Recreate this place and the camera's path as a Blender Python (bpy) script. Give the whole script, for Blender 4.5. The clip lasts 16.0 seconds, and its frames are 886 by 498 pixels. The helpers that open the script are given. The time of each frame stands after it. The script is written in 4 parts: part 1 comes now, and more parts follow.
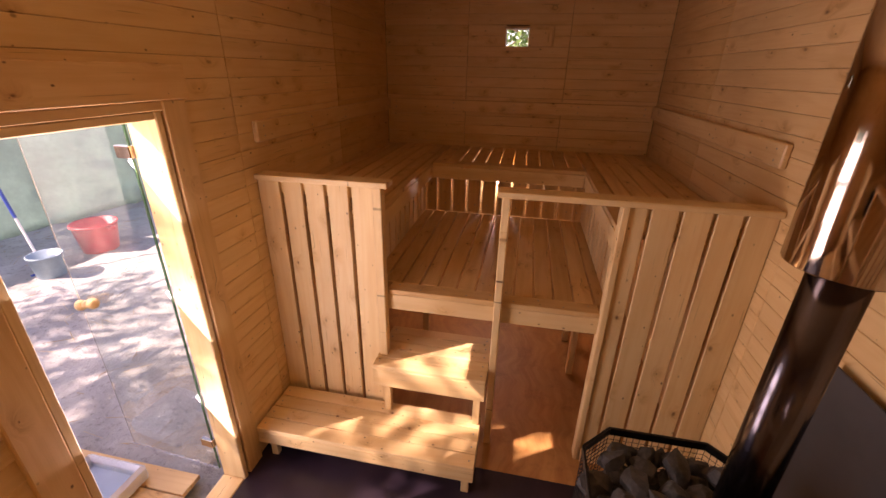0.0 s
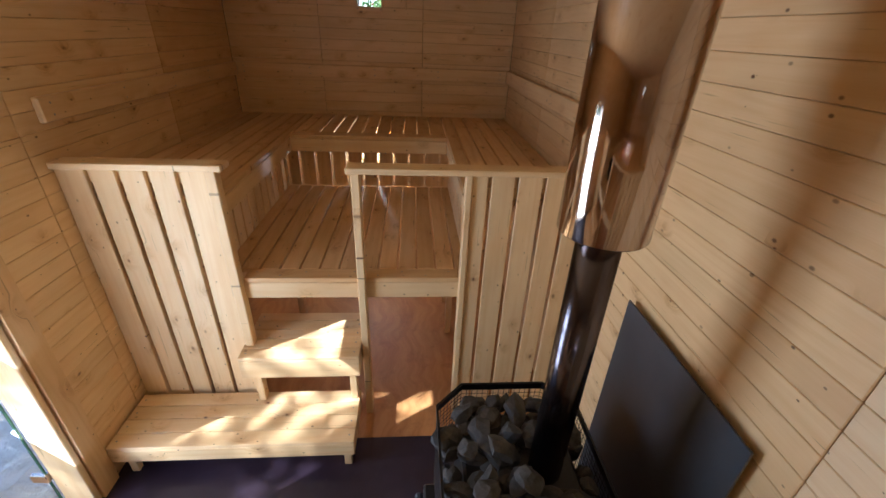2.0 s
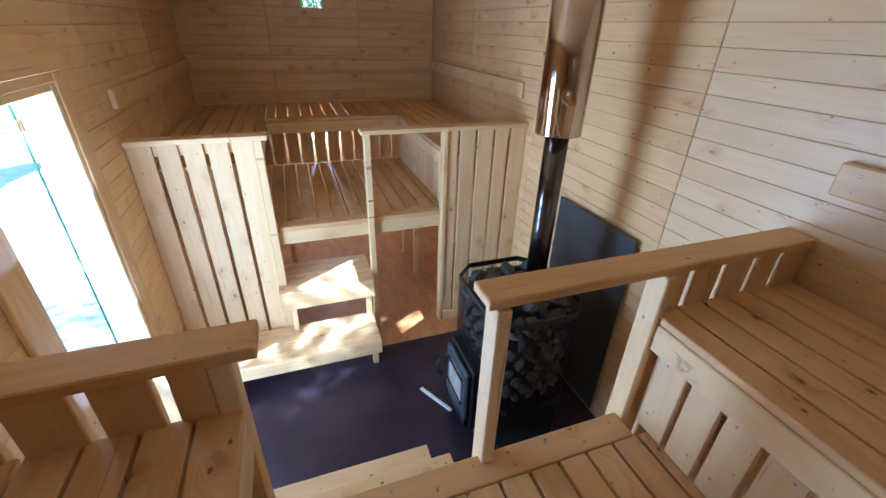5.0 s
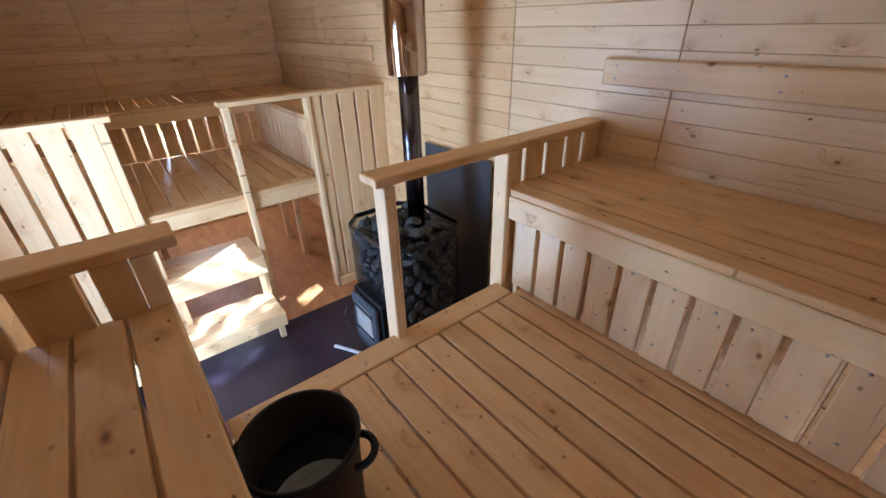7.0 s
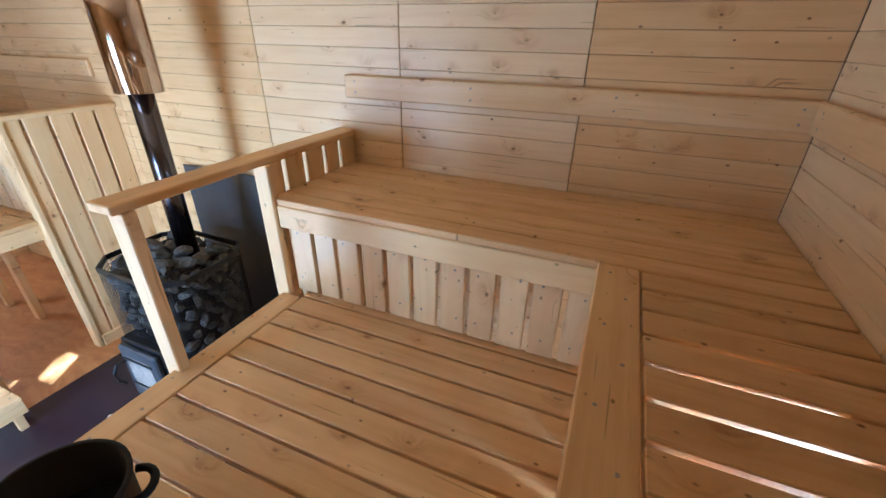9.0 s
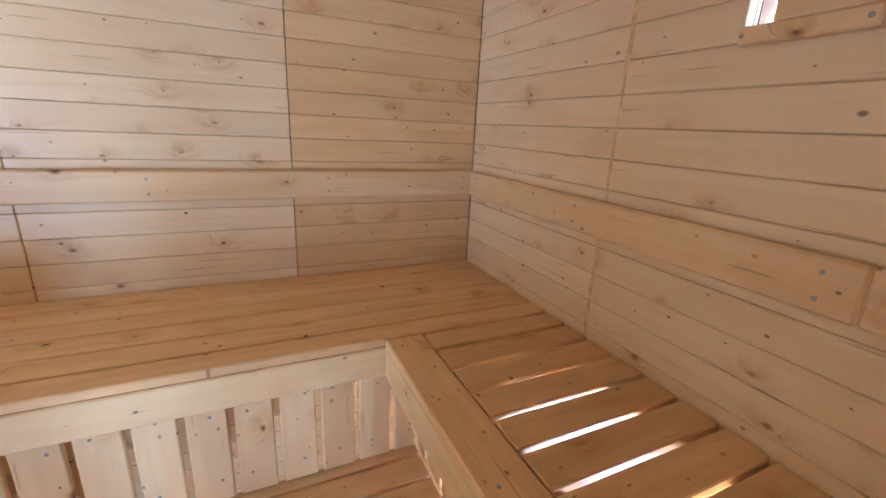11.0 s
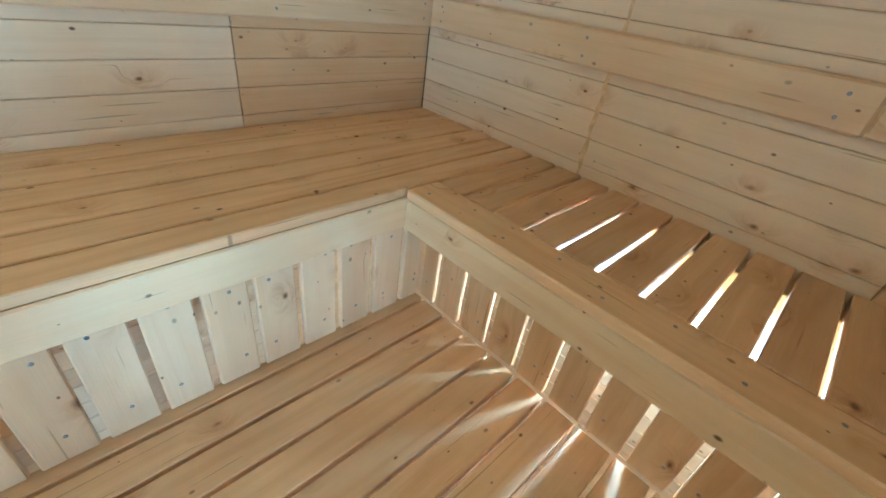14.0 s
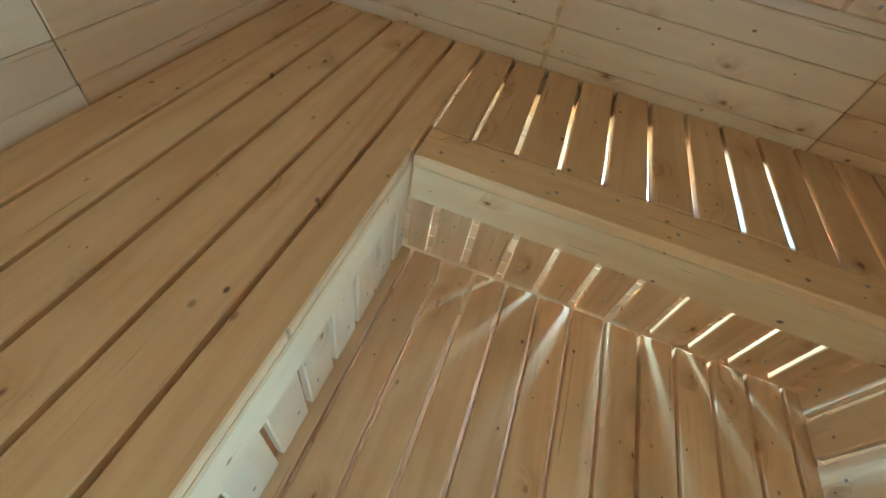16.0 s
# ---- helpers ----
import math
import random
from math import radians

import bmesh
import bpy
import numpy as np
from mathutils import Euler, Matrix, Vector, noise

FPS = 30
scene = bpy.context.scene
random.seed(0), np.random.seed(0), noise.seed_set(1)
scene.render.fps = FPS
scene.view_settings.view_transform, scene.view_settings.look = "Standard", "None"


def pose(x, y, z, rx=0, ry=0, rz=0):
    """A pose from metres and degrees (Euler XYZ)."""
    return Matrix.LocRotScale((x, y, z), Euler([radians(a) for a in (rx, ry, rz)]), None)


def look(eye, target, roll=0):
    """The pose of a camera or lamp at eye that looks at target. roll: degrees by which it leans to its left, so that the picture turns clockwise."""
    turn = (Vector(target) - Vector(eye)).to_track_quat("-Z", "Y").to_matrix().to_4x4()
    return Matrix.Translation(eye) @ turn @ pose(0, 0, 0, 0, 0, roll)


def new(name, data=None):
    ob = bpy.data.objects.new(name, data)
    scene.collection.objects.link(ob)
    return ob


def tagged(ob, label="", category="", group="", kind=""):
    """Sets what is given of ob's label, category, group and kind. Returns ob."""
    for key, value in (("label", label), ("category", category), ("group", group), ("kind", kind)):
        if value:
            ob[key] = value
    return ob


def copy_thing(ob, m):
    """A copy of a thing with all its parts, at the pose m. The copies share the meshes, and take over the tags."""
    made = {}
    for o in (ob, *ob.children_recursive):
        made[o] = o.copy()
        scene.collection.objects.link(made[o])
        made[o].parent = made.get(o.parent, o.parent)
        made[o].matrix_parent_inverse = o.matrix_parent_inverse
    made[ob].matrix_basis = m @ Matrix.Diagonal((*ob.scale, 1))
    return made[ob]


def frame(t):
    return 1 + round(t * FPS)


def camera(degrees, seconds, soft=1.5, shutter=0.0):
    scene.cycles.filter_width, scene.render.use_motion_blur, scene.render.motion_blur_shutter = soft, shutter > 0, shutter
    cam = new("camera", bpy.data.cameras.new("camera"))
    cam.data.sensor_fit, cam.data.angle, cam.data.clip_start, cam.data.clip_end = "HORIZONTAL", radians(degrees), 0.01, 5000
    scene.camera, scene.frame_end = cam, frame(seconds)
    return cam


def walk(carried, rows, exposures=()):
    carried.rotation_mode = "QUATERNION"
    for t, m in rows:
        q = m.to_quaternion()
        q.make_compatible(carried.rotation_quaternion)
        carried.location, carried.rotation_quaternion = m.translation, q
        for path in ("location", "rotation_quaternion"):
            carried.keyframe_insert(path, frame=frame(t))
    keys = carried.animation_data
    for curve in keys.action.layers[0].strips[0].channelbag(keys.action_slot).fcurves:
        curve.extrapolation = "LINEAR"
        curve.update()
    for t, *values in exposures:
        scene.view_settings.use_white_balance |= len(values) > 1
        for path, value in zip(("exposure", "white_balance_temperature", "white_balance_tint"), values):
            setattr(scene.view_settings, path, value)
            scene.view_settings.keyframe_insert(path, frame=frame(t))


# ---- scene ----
# ---- camera ----
cam = camera(94.4, 16.0)
PATH = [
    (0, (-0.022, -0.052, 2.115), (-0.37, 1.748, 1.316), 1.2),
    (0.5, (0.051, -0.049, 2.138), (-0.244, 1.74, 1.295), 1.3),
    (1, (0.129, 0.009, 2.144), (-0.019, 1.77, 1.209), 1.7),
    (1.5, (0.192, 0.051, 2.14), (0.194, 1.803, 1.175), 1.8),
    (2, (0.18, -0.014, 2.171), (0.328, 1.744, 1.229), 2.5),
    (2.5, (0.096, -0.219, 2.195), (0.313, 1.559, 1.305), 3.2),
    (3, (0.001, -0.367, 2.178), (0.253, 1.427, 1.329), 4.2),
    (3.2, (-0.052, -0.395, 2.169), (0.226, 1.398, 1.33), 4.6),
    (5.3, (-0.558, -0.841, 2.194), (0.118, 0.764, 1.21), 0.4),
    (5.5, (-0.573, -0.864, 2.203), (0.148, 0.709, 1.2), -0.6),
    (6, (-0.596, -0.915, 2.151), (0.226, 0.598, 1.133), -1.7),
    (6.5, (-0.594, -0.96, 2.063), (0.305, 0.536, 1.087), -3.0),
    (7, (-0.691, -1.106, 2.011), (0.389, 0.27, 1.041), -1.5),
    (7.5, (-0.769, -1.212, 2.034), (0.467, 0.051, 1.098), -0.1),
    (8, (-0.77, -1.272, 2.038), (0.599, -0.145, 1.114), 0.2),
    (8.5, (-0.734, -1.306, 2.034), (0.776, -0.379, 1.107), 0.7),
    (9, (-0.734, -1.311, 2.032), (0.906, -0.633, 1.11), 1.0),
    (9.5, (-0.701, -1.291, 2.026), (1.052, -0.94, 1.127), 1.8),
    (10, (-0.631, -1.186, 2.021), (1.181, -1.173, 1.175), 2.0),
    (10.2, (-0.617, -1.142, 2.025), (1.207, -1.306, 1.221), 2.6),
    (12.3, (-0.586, -0.88, 2.053), (0.828, -2.237, 1.657), 1.4),
    (12.5, (-0.576, -0.861, 2.051), (0.811, -2.232, 1.608), 1.8),
    (13, (-0.542, -0.804, 2.016), (0.744, -2.173, 1.329), 3.7),
    (13.5, (-0.446, -0.721, 1.982), (0.758, -2.023, 1.068), 6.4),
    (14, (-0.322, -0.658, 1.923), (0.783, -1.899, 0.839), 8.9),
    (14.5, (-0.166, -0.61, 1.959), (0.756, -1.835, 0.721), 11.7),
    (15, (-0.007, -0.574, 1.976), (0.706, -1.825, 0.648), 14.2),
    (15.5, (0.153, -0.617, 1.977), (0.57, -1.859, 0.53), 16.1),
    (16, (0.228, -0.652, 1.979), (0.415, -1.909, 0.502), 13.9),
]
EXPOSURES = [(0, 1.78, 7800, 49), (1, 1.88, 7400, 44), (1.6, 2.02, 6250, 30), (2.5, 2.38, 4230, 5), (3, 2.52, 4130, 5), (5.3, 2.62, 4240, 7), (7, 2.83, 4320, 10), (9, 3.26, 4240, 5),
             (10.2, 3.42, 4310, 10), (12.3, 4.05, 3570, -8), (13, 3.73, 3440, -15), (14, 3.88, 3460, -12), (15, 3.85, 3430, -12), (16, 3.58, 3440, -18)]
walk(cam, [(t, look(eye, target, roll)) for t, eye, target, roll in PATH], EXPOSURES)

# ---- daylight ----
SUN_DIR = Vector((1.0, 0.66, -1.06)).normalized()      # the way the light travels
world = bpy.data.worlds.new("sky")
scene.world = world
world.use_nodes = True
wn = world.node_tree
sky = wn.nodes.new("ShaderNodeTexSky")
sky.sky_type, sky.sun_disc = "NISHITA", False
sky.sun_elevation = math.asin(-SUN_DIR.z)
sky.sun_rotation = math.atan2(-SUN_DIR.x, -SUN_DIR.y)
wn.links.new(sky.outputs[0], wn.nodes["Background"].inputs[0])
wn.nodes["Background"].inputs[1].default_value = 0.12
sun = new("sun", bpy.data.lights.new("sun", "SUN"))
sun.data.energy, sun.data.angle, sun.data.color = 5.0, radians(0.5), (1.0, 0.93, 0.82)
sun.matrix_basis = look((0, 0, 0), SUN_DIR)


def sky_lamp(name, eye, target, w, h, power, color=(0.93, 0.97, 1.0)):
    """An area lamp in an opening, for the daylight that comes in there."""
    ob = new(name, bpy.data.lights.new(name, "AREA"))
    ob.data.shape, ob.data.size, ob.data.size_y, ob.data.energy, ob.data.color = "RECTANGLE", w, h, power, color
    ob.matrix_basis = look(eye, target)
    return ob


for z in (0.36, 0.97, 1.56):
    sky_lamp("door_daylight", (-1.405, 0.985, z), (0.2, 0.985, z + 1.1), 0.64, 0.5, 2.1)


def bulb(name, at, power):
    """The light of a small lamp under the benches."""
    ob = new(name, bpy.data.lights.new(name, "POINT"))
    ob.data.energy, ob.data.shadow_soft_size, ob.data.color = power, 0.03, (1.0, 0.97, 0.90)
    ob.matrix_basis = Matrix.Translation(at)
    return ob


LAMP_SOUTH, LAMP_NORTH = (-0.20, -1.86, 1.13), (-0.24, 3.94, 1.13)
bulb("bench_lamp_light_south", LAMP_SOUTH, 1.15)
bulb("bench_lamp_light_north", LAMP_NORTH, 1.35)

# ---- materials ----


class Nodes:
    """A short hand for node trees."""

    def __init__(self, name):
        self.mat = bpy.data.materials.new(name)
        self.mat.use_nodes = True
        self.tree = self.mat.node_tree
        self.bsdf = self.tree.nodes["Principled BSDF"]

    def node(self, kind, **inputs):
        n = self.tree.nodes.new(kind)
        for key, value in inputs.items():
            self.put(n.inputs[key], value)
        return n

    def put(self, socket, value):
        if isinstance(value, bpy.types.NodeSocket):
            self.tree.links.new(value, socket)
        else:
            socket.default_value = value

    def math(self, op, a, b=0.0, c=0.0):
        n = self.tree.nodes.new("ShaderNodeMath")
        n.operation = op
        for i, v in enumerate((a, b, c)):
            self.put(n.inputs[i], v)
        return n.outputs[0]

    def vmath(self, op, a, b):
        n = self.tree.nodes.new("ShaderNodeVectorMath")
        n.operation = op
        self.put(n.inputs[0], a)
        self.put(n.inputs[1], b)
        return n.outputs[0]

    def mix(self, fac, a, b, blend="MIX"):
        n = self.tree.nodes.new("ShaderNodeMix")
        n.data_type, n.blend_type = "RGBA", blend
        for i, v in ((0, fac), (6, a), (7, b)):
            self.put(n.inputs[i], v)
        return n.outputs[2]

    def span(self, value, a, b, lo=0.0, hi=1.0):
        n = self.tree.nodes.new("ShaderNodeMapRange")
        n.interpolation_type = "SMOOTHSTEP"
        for i, v in enumerate((value, a, b, lo, hi)):
            self.put(n.inputs[i], v)
        return n.outputs[0]

    def noise(self, vector, scale, detail=3.0, rough=0.5):
        n = self.tree.nodes.new("ShaderNodeTexNoise")
        for key, v in (("Vector", vector), ("Scale", scale), ("Detail", detail), ("Roughness", rough)):
            self.put(n.inputs[key], v)
        return n.outputs["Fac"]

    def object_coords(self):
        return self.tree.nodes.new("ShaderNodeTexCoord").outputs["Object"]

    def bump(self, height, strength, distance):
        n = self.tree.nodes.new("ShaderNodeBump")
        for key, v in (("Height", height), ("Strength", strength), ("Distance", distance)):
            self.put(n.inputs[key], v)
        self.put(self.bsdf.inputs["Normal"], n.outputs[0])

    def set(self, **values):
        for key, v in values.items():
            self.put(self.bsdf.inputs[key.replace("_", " ")], v)
        return self.mat


def rgb(r, g, b):
    return (r, g, b, 1.0)


def wood(name, light, dark, rough=0.45, knots=0.55, contrast=0.75, vary=0.22):
    """Knotty softwood: grain along the local x of each piece, knots, pin knots, every piece a little different."""
    n = Nodes(name)
    chance = n.tree.nodes.new("ShaderNodeObjectInfo").outputs["Random"]
    comb = n.node("ShaderNodeCombineXYZ", X=n.math("MULTIPLY", chance, 61.0), Y=n.math("MULTIPLY", chance, 173.0), Z=n.math("MULTIPLY", chance, 29.0)).outputs[0]
    vec = n.vmath("ADD", n.object_coords(), comb)
    wob = n.noise(vec, 26.0, 3.0, 0.6)
    slow = n.noise(vec, 6.0, 2.0)
    # branch knots, uneven in outline, size and colour
    vor = n.node("ShaderNodeTexVoronoi", Vector=n.vmath("MULTIPLY", vec, (4.4, 7.6, 5.0)), Scale=1.0)
    vor.voronoi_dimensions = "2D"
    pick = n.node("ShaderNodeSeparateColor", Color=vor.outputs["Color"])
    chosen = n.math("GREATER_THAN", pick.outputs[0], knots)
    dist = n.math("ADD", vor.outputs["Distance"], n.math("MULTIPLY_ADD", wob, 0.09, -0.045))
    size = n.math("MULTIPLY_ADD", n.math("POWER", pick.outputs[1], 2.2), 0.060, 0.016)
    ratio = n.math("DIVIDE", dist, size)
    knot = n.math("MULTIPLY", chosen, n.math("SUBTRACT", 1.0, n.span(ratio, 0.45, 1.5)))
    core = n.math("MULTIPLY", chosen, n.math("SUBTRACT", 1.0, n.span(ratio, 0.15, 0.8)))
    halo = n.math("MULTIPLY", chosen, n.math("SUBTRACT", 1.0, n.span(n.math("ADD", dist, n.math("MULTIPLY_ADD", slow, 0.3, -0.15)), 0.02, 0.36)))
    # pin knots
    pin = n.node("ShaderNodeTexVoronoi", Vector=n.vmath("MULTIPLY", vec, (8.0, 12.0, 9.0)), Scale=1.0)
    pin.voronoi_dimensions = "2D"
    ppick = n.node("ShaderNodeSeparateColor", Color=pin.outputs["Color"])
    reach = n.math("DIVIDE", n.math("ADD", pin.outputs["Distance"], n.math("MULTIPLY_ADD", wob, 0.05, -0.025)), n.math("MULTIPLY_ADD", ppick.outputs[2], 0.045, 0.02))
    pins = n.math("MULTIPLY", n.math("GREATER_THAN", ppick.outputs[0], 0.58), n.math("SUBTRACT", 1.0, n.span(reach, 0.4, 1.3)))
    # grain: year rings cut flat into arches, bent round the knots
    bend = n.node("ShaderNodeCombineXYZ", Y=n.math("MULTIPLY", halo, 0.04), Z=n.math("MULTIPLY", slow, 0.010)).outputs[0]
    gv = n.vmath("ADD", vec, bend)
    arch = n.noise(n.vmath("MULTIPLY", gv, (0.55, 6.5, 6.5)), 1.0, 1.0)
    arches = n.math("PINGPONG", n.math("MULTIPLY", arch, 17.0), 1.0)
    rings = n.noise(n.vmath("MULTIPLY", gv, (0.9, 34.0, 34.0)), 1.0, 3.0, 0.6)
    fine = n.noise(n.vmath("MULTIPLY", gv, (7.0, 260.0, 260.0)), 1.0, 2.0, 0.6)
    cloud = n.noise(n.vmath("MULTIPLY", vec, (2.2, 5.0, 5.0)), 1.0, 3.0, 0.6)
    fac = n.math("MULTIPLY_ADD", n.span(rings, 0.38, 0.70), contrast * 0.6, n.math("MULTIPLY", n.math("SUBTRACT", fine, 0.45), 0.45))
    fac = n.math("MULTIPLY_ADD", n.span(arches, 0.35, 1.0), contrast * 0.45, fac)
    col = n.mix(n.math("MAXIMUM", fac, 0.0), rgb(*light), rgb(*dark))
    col = n.mix(n.span(cloud, 0.42, 0.75, 0.0, 0.35), col, rgb(dark[0] * 0.95, dark[1] * 0.88, dark[2] * 0.8))
    tone = n.math("MULTIPLY_ADD", n.math("FRACT", n.math("MULTIPLY", chance, 13.7)), vary, 0.98 - vary / 2)
    shade = n.node("ShaderNodeCombineColor", Red=tone, Green=n.math("POWER", tone, 1.12), Blue=n.math("POWER", tone, 1.3)).outputs[0]
    col = n.mix(1.0, col, shade, "MULTIPLY")
    cracks = n.span(n.noise(n.vmath("MULTIPLY", gv, (3.2, 105.0, 60.0)), 1.0, 1.0), 0.715, 0.77, 0.0, 0.55)
    col = n.mix(cracks, col, rgb(*[c * 0.45 for c in dark]))
    # brown figure round the knots
    swirl = n.math("MULTIPLY", halo, n.span(n.noise(n.vmath("MULTIPLY", gv, (16.0, 42.0, 30.0)), 1.0, 3.0, 0.65), 0.40, 0.66))
    col = n.mix(n.math("MULTIPLY", halo, 0.22), col, rgb(dark[0] * 0.85, dark[1] * 0.72, dark[2] * 0.55))
    col = n.mix(n.math("MULTIPLY", swirl, 0.5), col, rgb(dark[0] * 0.60, dark[1] * 0.46, dark[2] * 0.34))
    col = n.mix(n.math("MULTIPLY", knot, n.math("MULTIPLY_ADD", pick.outputs[2], 0.4, 0.45)), col, rgb(0.30, 0.145, 0.05))
    col = n.mix(n.math("MULTIPLY", core, n.math("MULTIPLY_ADD", pick.outputs[2], 0.55, 0.25)), col, rgb(0.085, 0.034, 0.012))
    col = n.mix(n.math("MULTIPLY", pins, n.math("MULTIPLY_ADD", ppick.outputs[1], 0.6, 0.35)), col, rgb(0.11, 0.045, 0.016))
    n.bump(n.math("ADD", rings, n.math("MULTIPLY", fine, 0.6)), 0.25, 0.0015)
    return n.set(Base_Color=col, Roughness=n.math("MULTIPLY_ADD", fine, 0.22, rough - 0.1), Specular_IOR_Level=0.42)


PINE_WALL = wood("spruce_cladding", (0.81, 0.575, 0.285), (0.68, 0.42, 0.17), 0.40, 0.62, 0.45, 0.09)
PINE_AMBER = wood("amber_spruce_cladding", (0.75, 0.495, 0.215), (0.61, 0.345, 0.12), 0.42, 0.60, 0.5, 0.09)
PINE_GREY = wood("pale_spruce_cladding", (0.83, 0.625, 0.35), (0.73, 0.49, 0.235), 0.36, 0.60, 0.4, 0.08)
PINE_PALE = wood("pale_new_pine", (0.83, 0.62, 0.325), (0.73, 0.475, 0.205), 0.50, 0.60, 0.5, 0.15)
PINE_BENCH = wood("bench_pine", (0.775, 0.52, 0.24), (0.60, 0.345, 0.13), 0.50, 0.48, 0.55, 0.2)
PINE_CAP = wood("cap_rail_pine", (0.78, 0.53, 0.245), (0.63, 0.37, 0.145), 0.5, 0.55, 0.55, 0.15)


def plain(name, color, rough=0.5, metal=0.0, vary=0.15, scale=8.0, bump=0.0, bump_scale=60.0, spec=0.5):
    """A plain surface with mottling at two scales."""
    n = Nodes(name)
    vec = n.object_coords()
    a = n.noise(vec, scale, 4.0, 0.6)
    b = n.noise(vec, scale * 9.0, 3.0, 0.6)
    f = n.math("MULTIPLY_ADD", a, 0.7, n.math("MULTIPLY", b, 0.3))
    col = n.mix(n.span(f, 0.3, 0.7), rgb(*[c * (1 - vary) for c in color]), rgb(*[min(1, c * (1 + vary)) for c in color]))
    if bump:
        n.bump(n.noise(vec, bump_scale, 4.0, 0.6), 0.6, bump)
    return n.set(Base_Color=col, Roughness=n.math("MULTIPLY_ADD", b, 0.18, rough - 0.09), Metallic=metal, Specular_IOR_Level=spec)


def plywood_material():
    n = Nodes("orange_plywood")
    vec = n.object_coords()
    warp = n.noise(n.vmath("MULTIPLY", vec, (1.2, 3.0, 3.0)), 1.0, 2.0)
    bands = n.noise(n.vmath("MULTIPLY", n.vmath("ADD", vec, n.node("ShaderNodeCombineXYZ", X=n.math("MULTIPLY", warp, 0.35)).outputs[0]), (16.0, 2.0, 8.0)), 1.0, 4.0, 0.65)
    stains = n.noise(vec, 5.0, 5.0, 0.7)
    col = n.mix(n.span(bands, 0.3, 0.7), rgb(0.58, 0.31, 0.11), rgb(0.45, 0.21, 0.065))
    col = n.mix(n.span(stains, 0.5, 0.72, 0.0, 0.6), col, rgb(0.28, 0.12, 0.04))
    n.bump(bands, 0.2, 0.001)
    return n.set(Base_Color=col, Roughness=0.5)


def film_floor_material():
    n = Nodes("dark_film_faced_plywood")
    vec = n.object_coords()
    a = n.noise(vec, 2.3, 5.0, 0.6)
    dust = n.noise(vec, 30.0, 5.0, 0.75)
    # the violet cast puts the sky's reflection into the base colour
    col = n.mix(n.span(a, 0.35, 0.7), rgb(0.020, 0.013, 0.022), rgb(0.036, 0.024, 0.040))
    col = n.mix(n.span(dust, 0.62, 0.8, 0.0, 0.35), col, rgb(0.16, 0.13, 0.12))
    n.bump(n.noise(vec, 160.0, 2.0), 0.15, 0.0008)
    return n.set(Base_Color=col, Roughness=n.span(a, 0.3, 0.75, 0.28, 0.46))


def sand_material():
    n = Nodes("dry_sandy_soil")
    vec = n.object_coords()
    a = n.noise(vec, 1.6, 6.0, 0.6)
    b = n.noise(vec, 22.0, 6.0, 0.7)
    c = n.noise(vec, 7.0, 4.0, 0.7)
    col = n.mix(n.span(a, 0.35, 0.65), rgb(0.46, 0.47, 0.435), rgb(0.32, 0.325, 0.30))
    col = n.mix(n.span(b, 0.52, 0.75, 0.0, 0.75), col, rgb(0.10, 0.09, 0.08))
    col = n.mix(n.span(c, 0.58, 0.75, 0.0, 0.6), col, rgb(0.42, 0.40, 0.37))
    n.bump(n.math("ADD", b, n.math("MULTIPLY", c, 1.5)), 0.9, 0.02)
    return n.set(Base_Color=col, Roughness=0.95)


def steel_material(name, color, rough, streak=0.1):
    n = Nodes(name)
    vec = n.object_coords()
    s = n.noise(n.vmath("MULTIPLY", vec, (90.0, 90.0, 1.5)), 1.0, 3.0)
    d = n.noise(vec, 7.0, 4.0)
    col = n.mix(n.span(d, 0.4, 0.7, 0.0, 0.5), rgb(*color), rgb(color[0] * 0.75, color[1] * 0.68, color[2] * 0.6))
    return n.set(Base_Color=col, Metallic=1.0, Roughness=n.math("MULTIPLY_ADD", s, streak, rough))


def glass_material(name, tint, rough=0.0):
    n = Nodes(name)
    return n.set(Base_Color=rgb(*tint), Roughness=rough, Transmission_Weight=1.0, IOR=1.45, Specular_IOR_Level=0.25)


PLYWOOD, FILM_FLOOR, SAND = plywood_material(), film_floor_material(), sand_material()
STAINLESS = steel_material("polished_stainless_steel", (0.56, 0.47, 0.40), 0.05, 0.08)
HEATED_STEEL = steel_material("heat_tinted_steel_flue", (0.12, 0.11, 0.125), 0.14)
SCREW = steel_material("zinc_screw", (0.38, 0.36, 0.34), 0.35)
BLACK_STEEL = plain("black_stove_steel", (0.016, 0.017, 0.019), 0.42, 0.3, 0.3)
GREY_STEEL = plain("grey_stove_door_steel", (0.075, 0.085, 0.10), 0.45, 0.4, 0.2)
BASKET = plain("dark_wire_mesh", (0.03, 0.03, 0.032), 0.4, 0.8, 0.3)
STONE = plain("sauna_stone", (0.066, 0.063, 0.056), 0.68, 0.0, 0.5, 12.0, 0.004, 45.0)
SLATE = plain("dark_grey_shield_board", (0.055, 0.058, 0.064), 0.38, 0.0, 0.18, 3.0)
GLASS = glass_material("clear_door_glass", (0.93, 0.985, 0.96))
GLASS_EDGE = plain("green_glass_edge", (0.05, 0.16, 0.10), 0.15)
OVEN_GLASS = plain("sooty_oven_glass", (0.36, 0.33, 0.29), 0.16, 0.0, 0.35, 9.0)
POT_BLACK = plain("black_plastic", (0.004, 0.0043, 0.004), 0.5, 0.0, 0.2, spec=0.25)
WATER = plain("dark_water", (0.012, 0.016, 0.013), 0.03, 0.0, 0.1)
RED = plain("red_plastic", (0.62, 0.025, 0.04), 0.42, 0.0, 0.12)
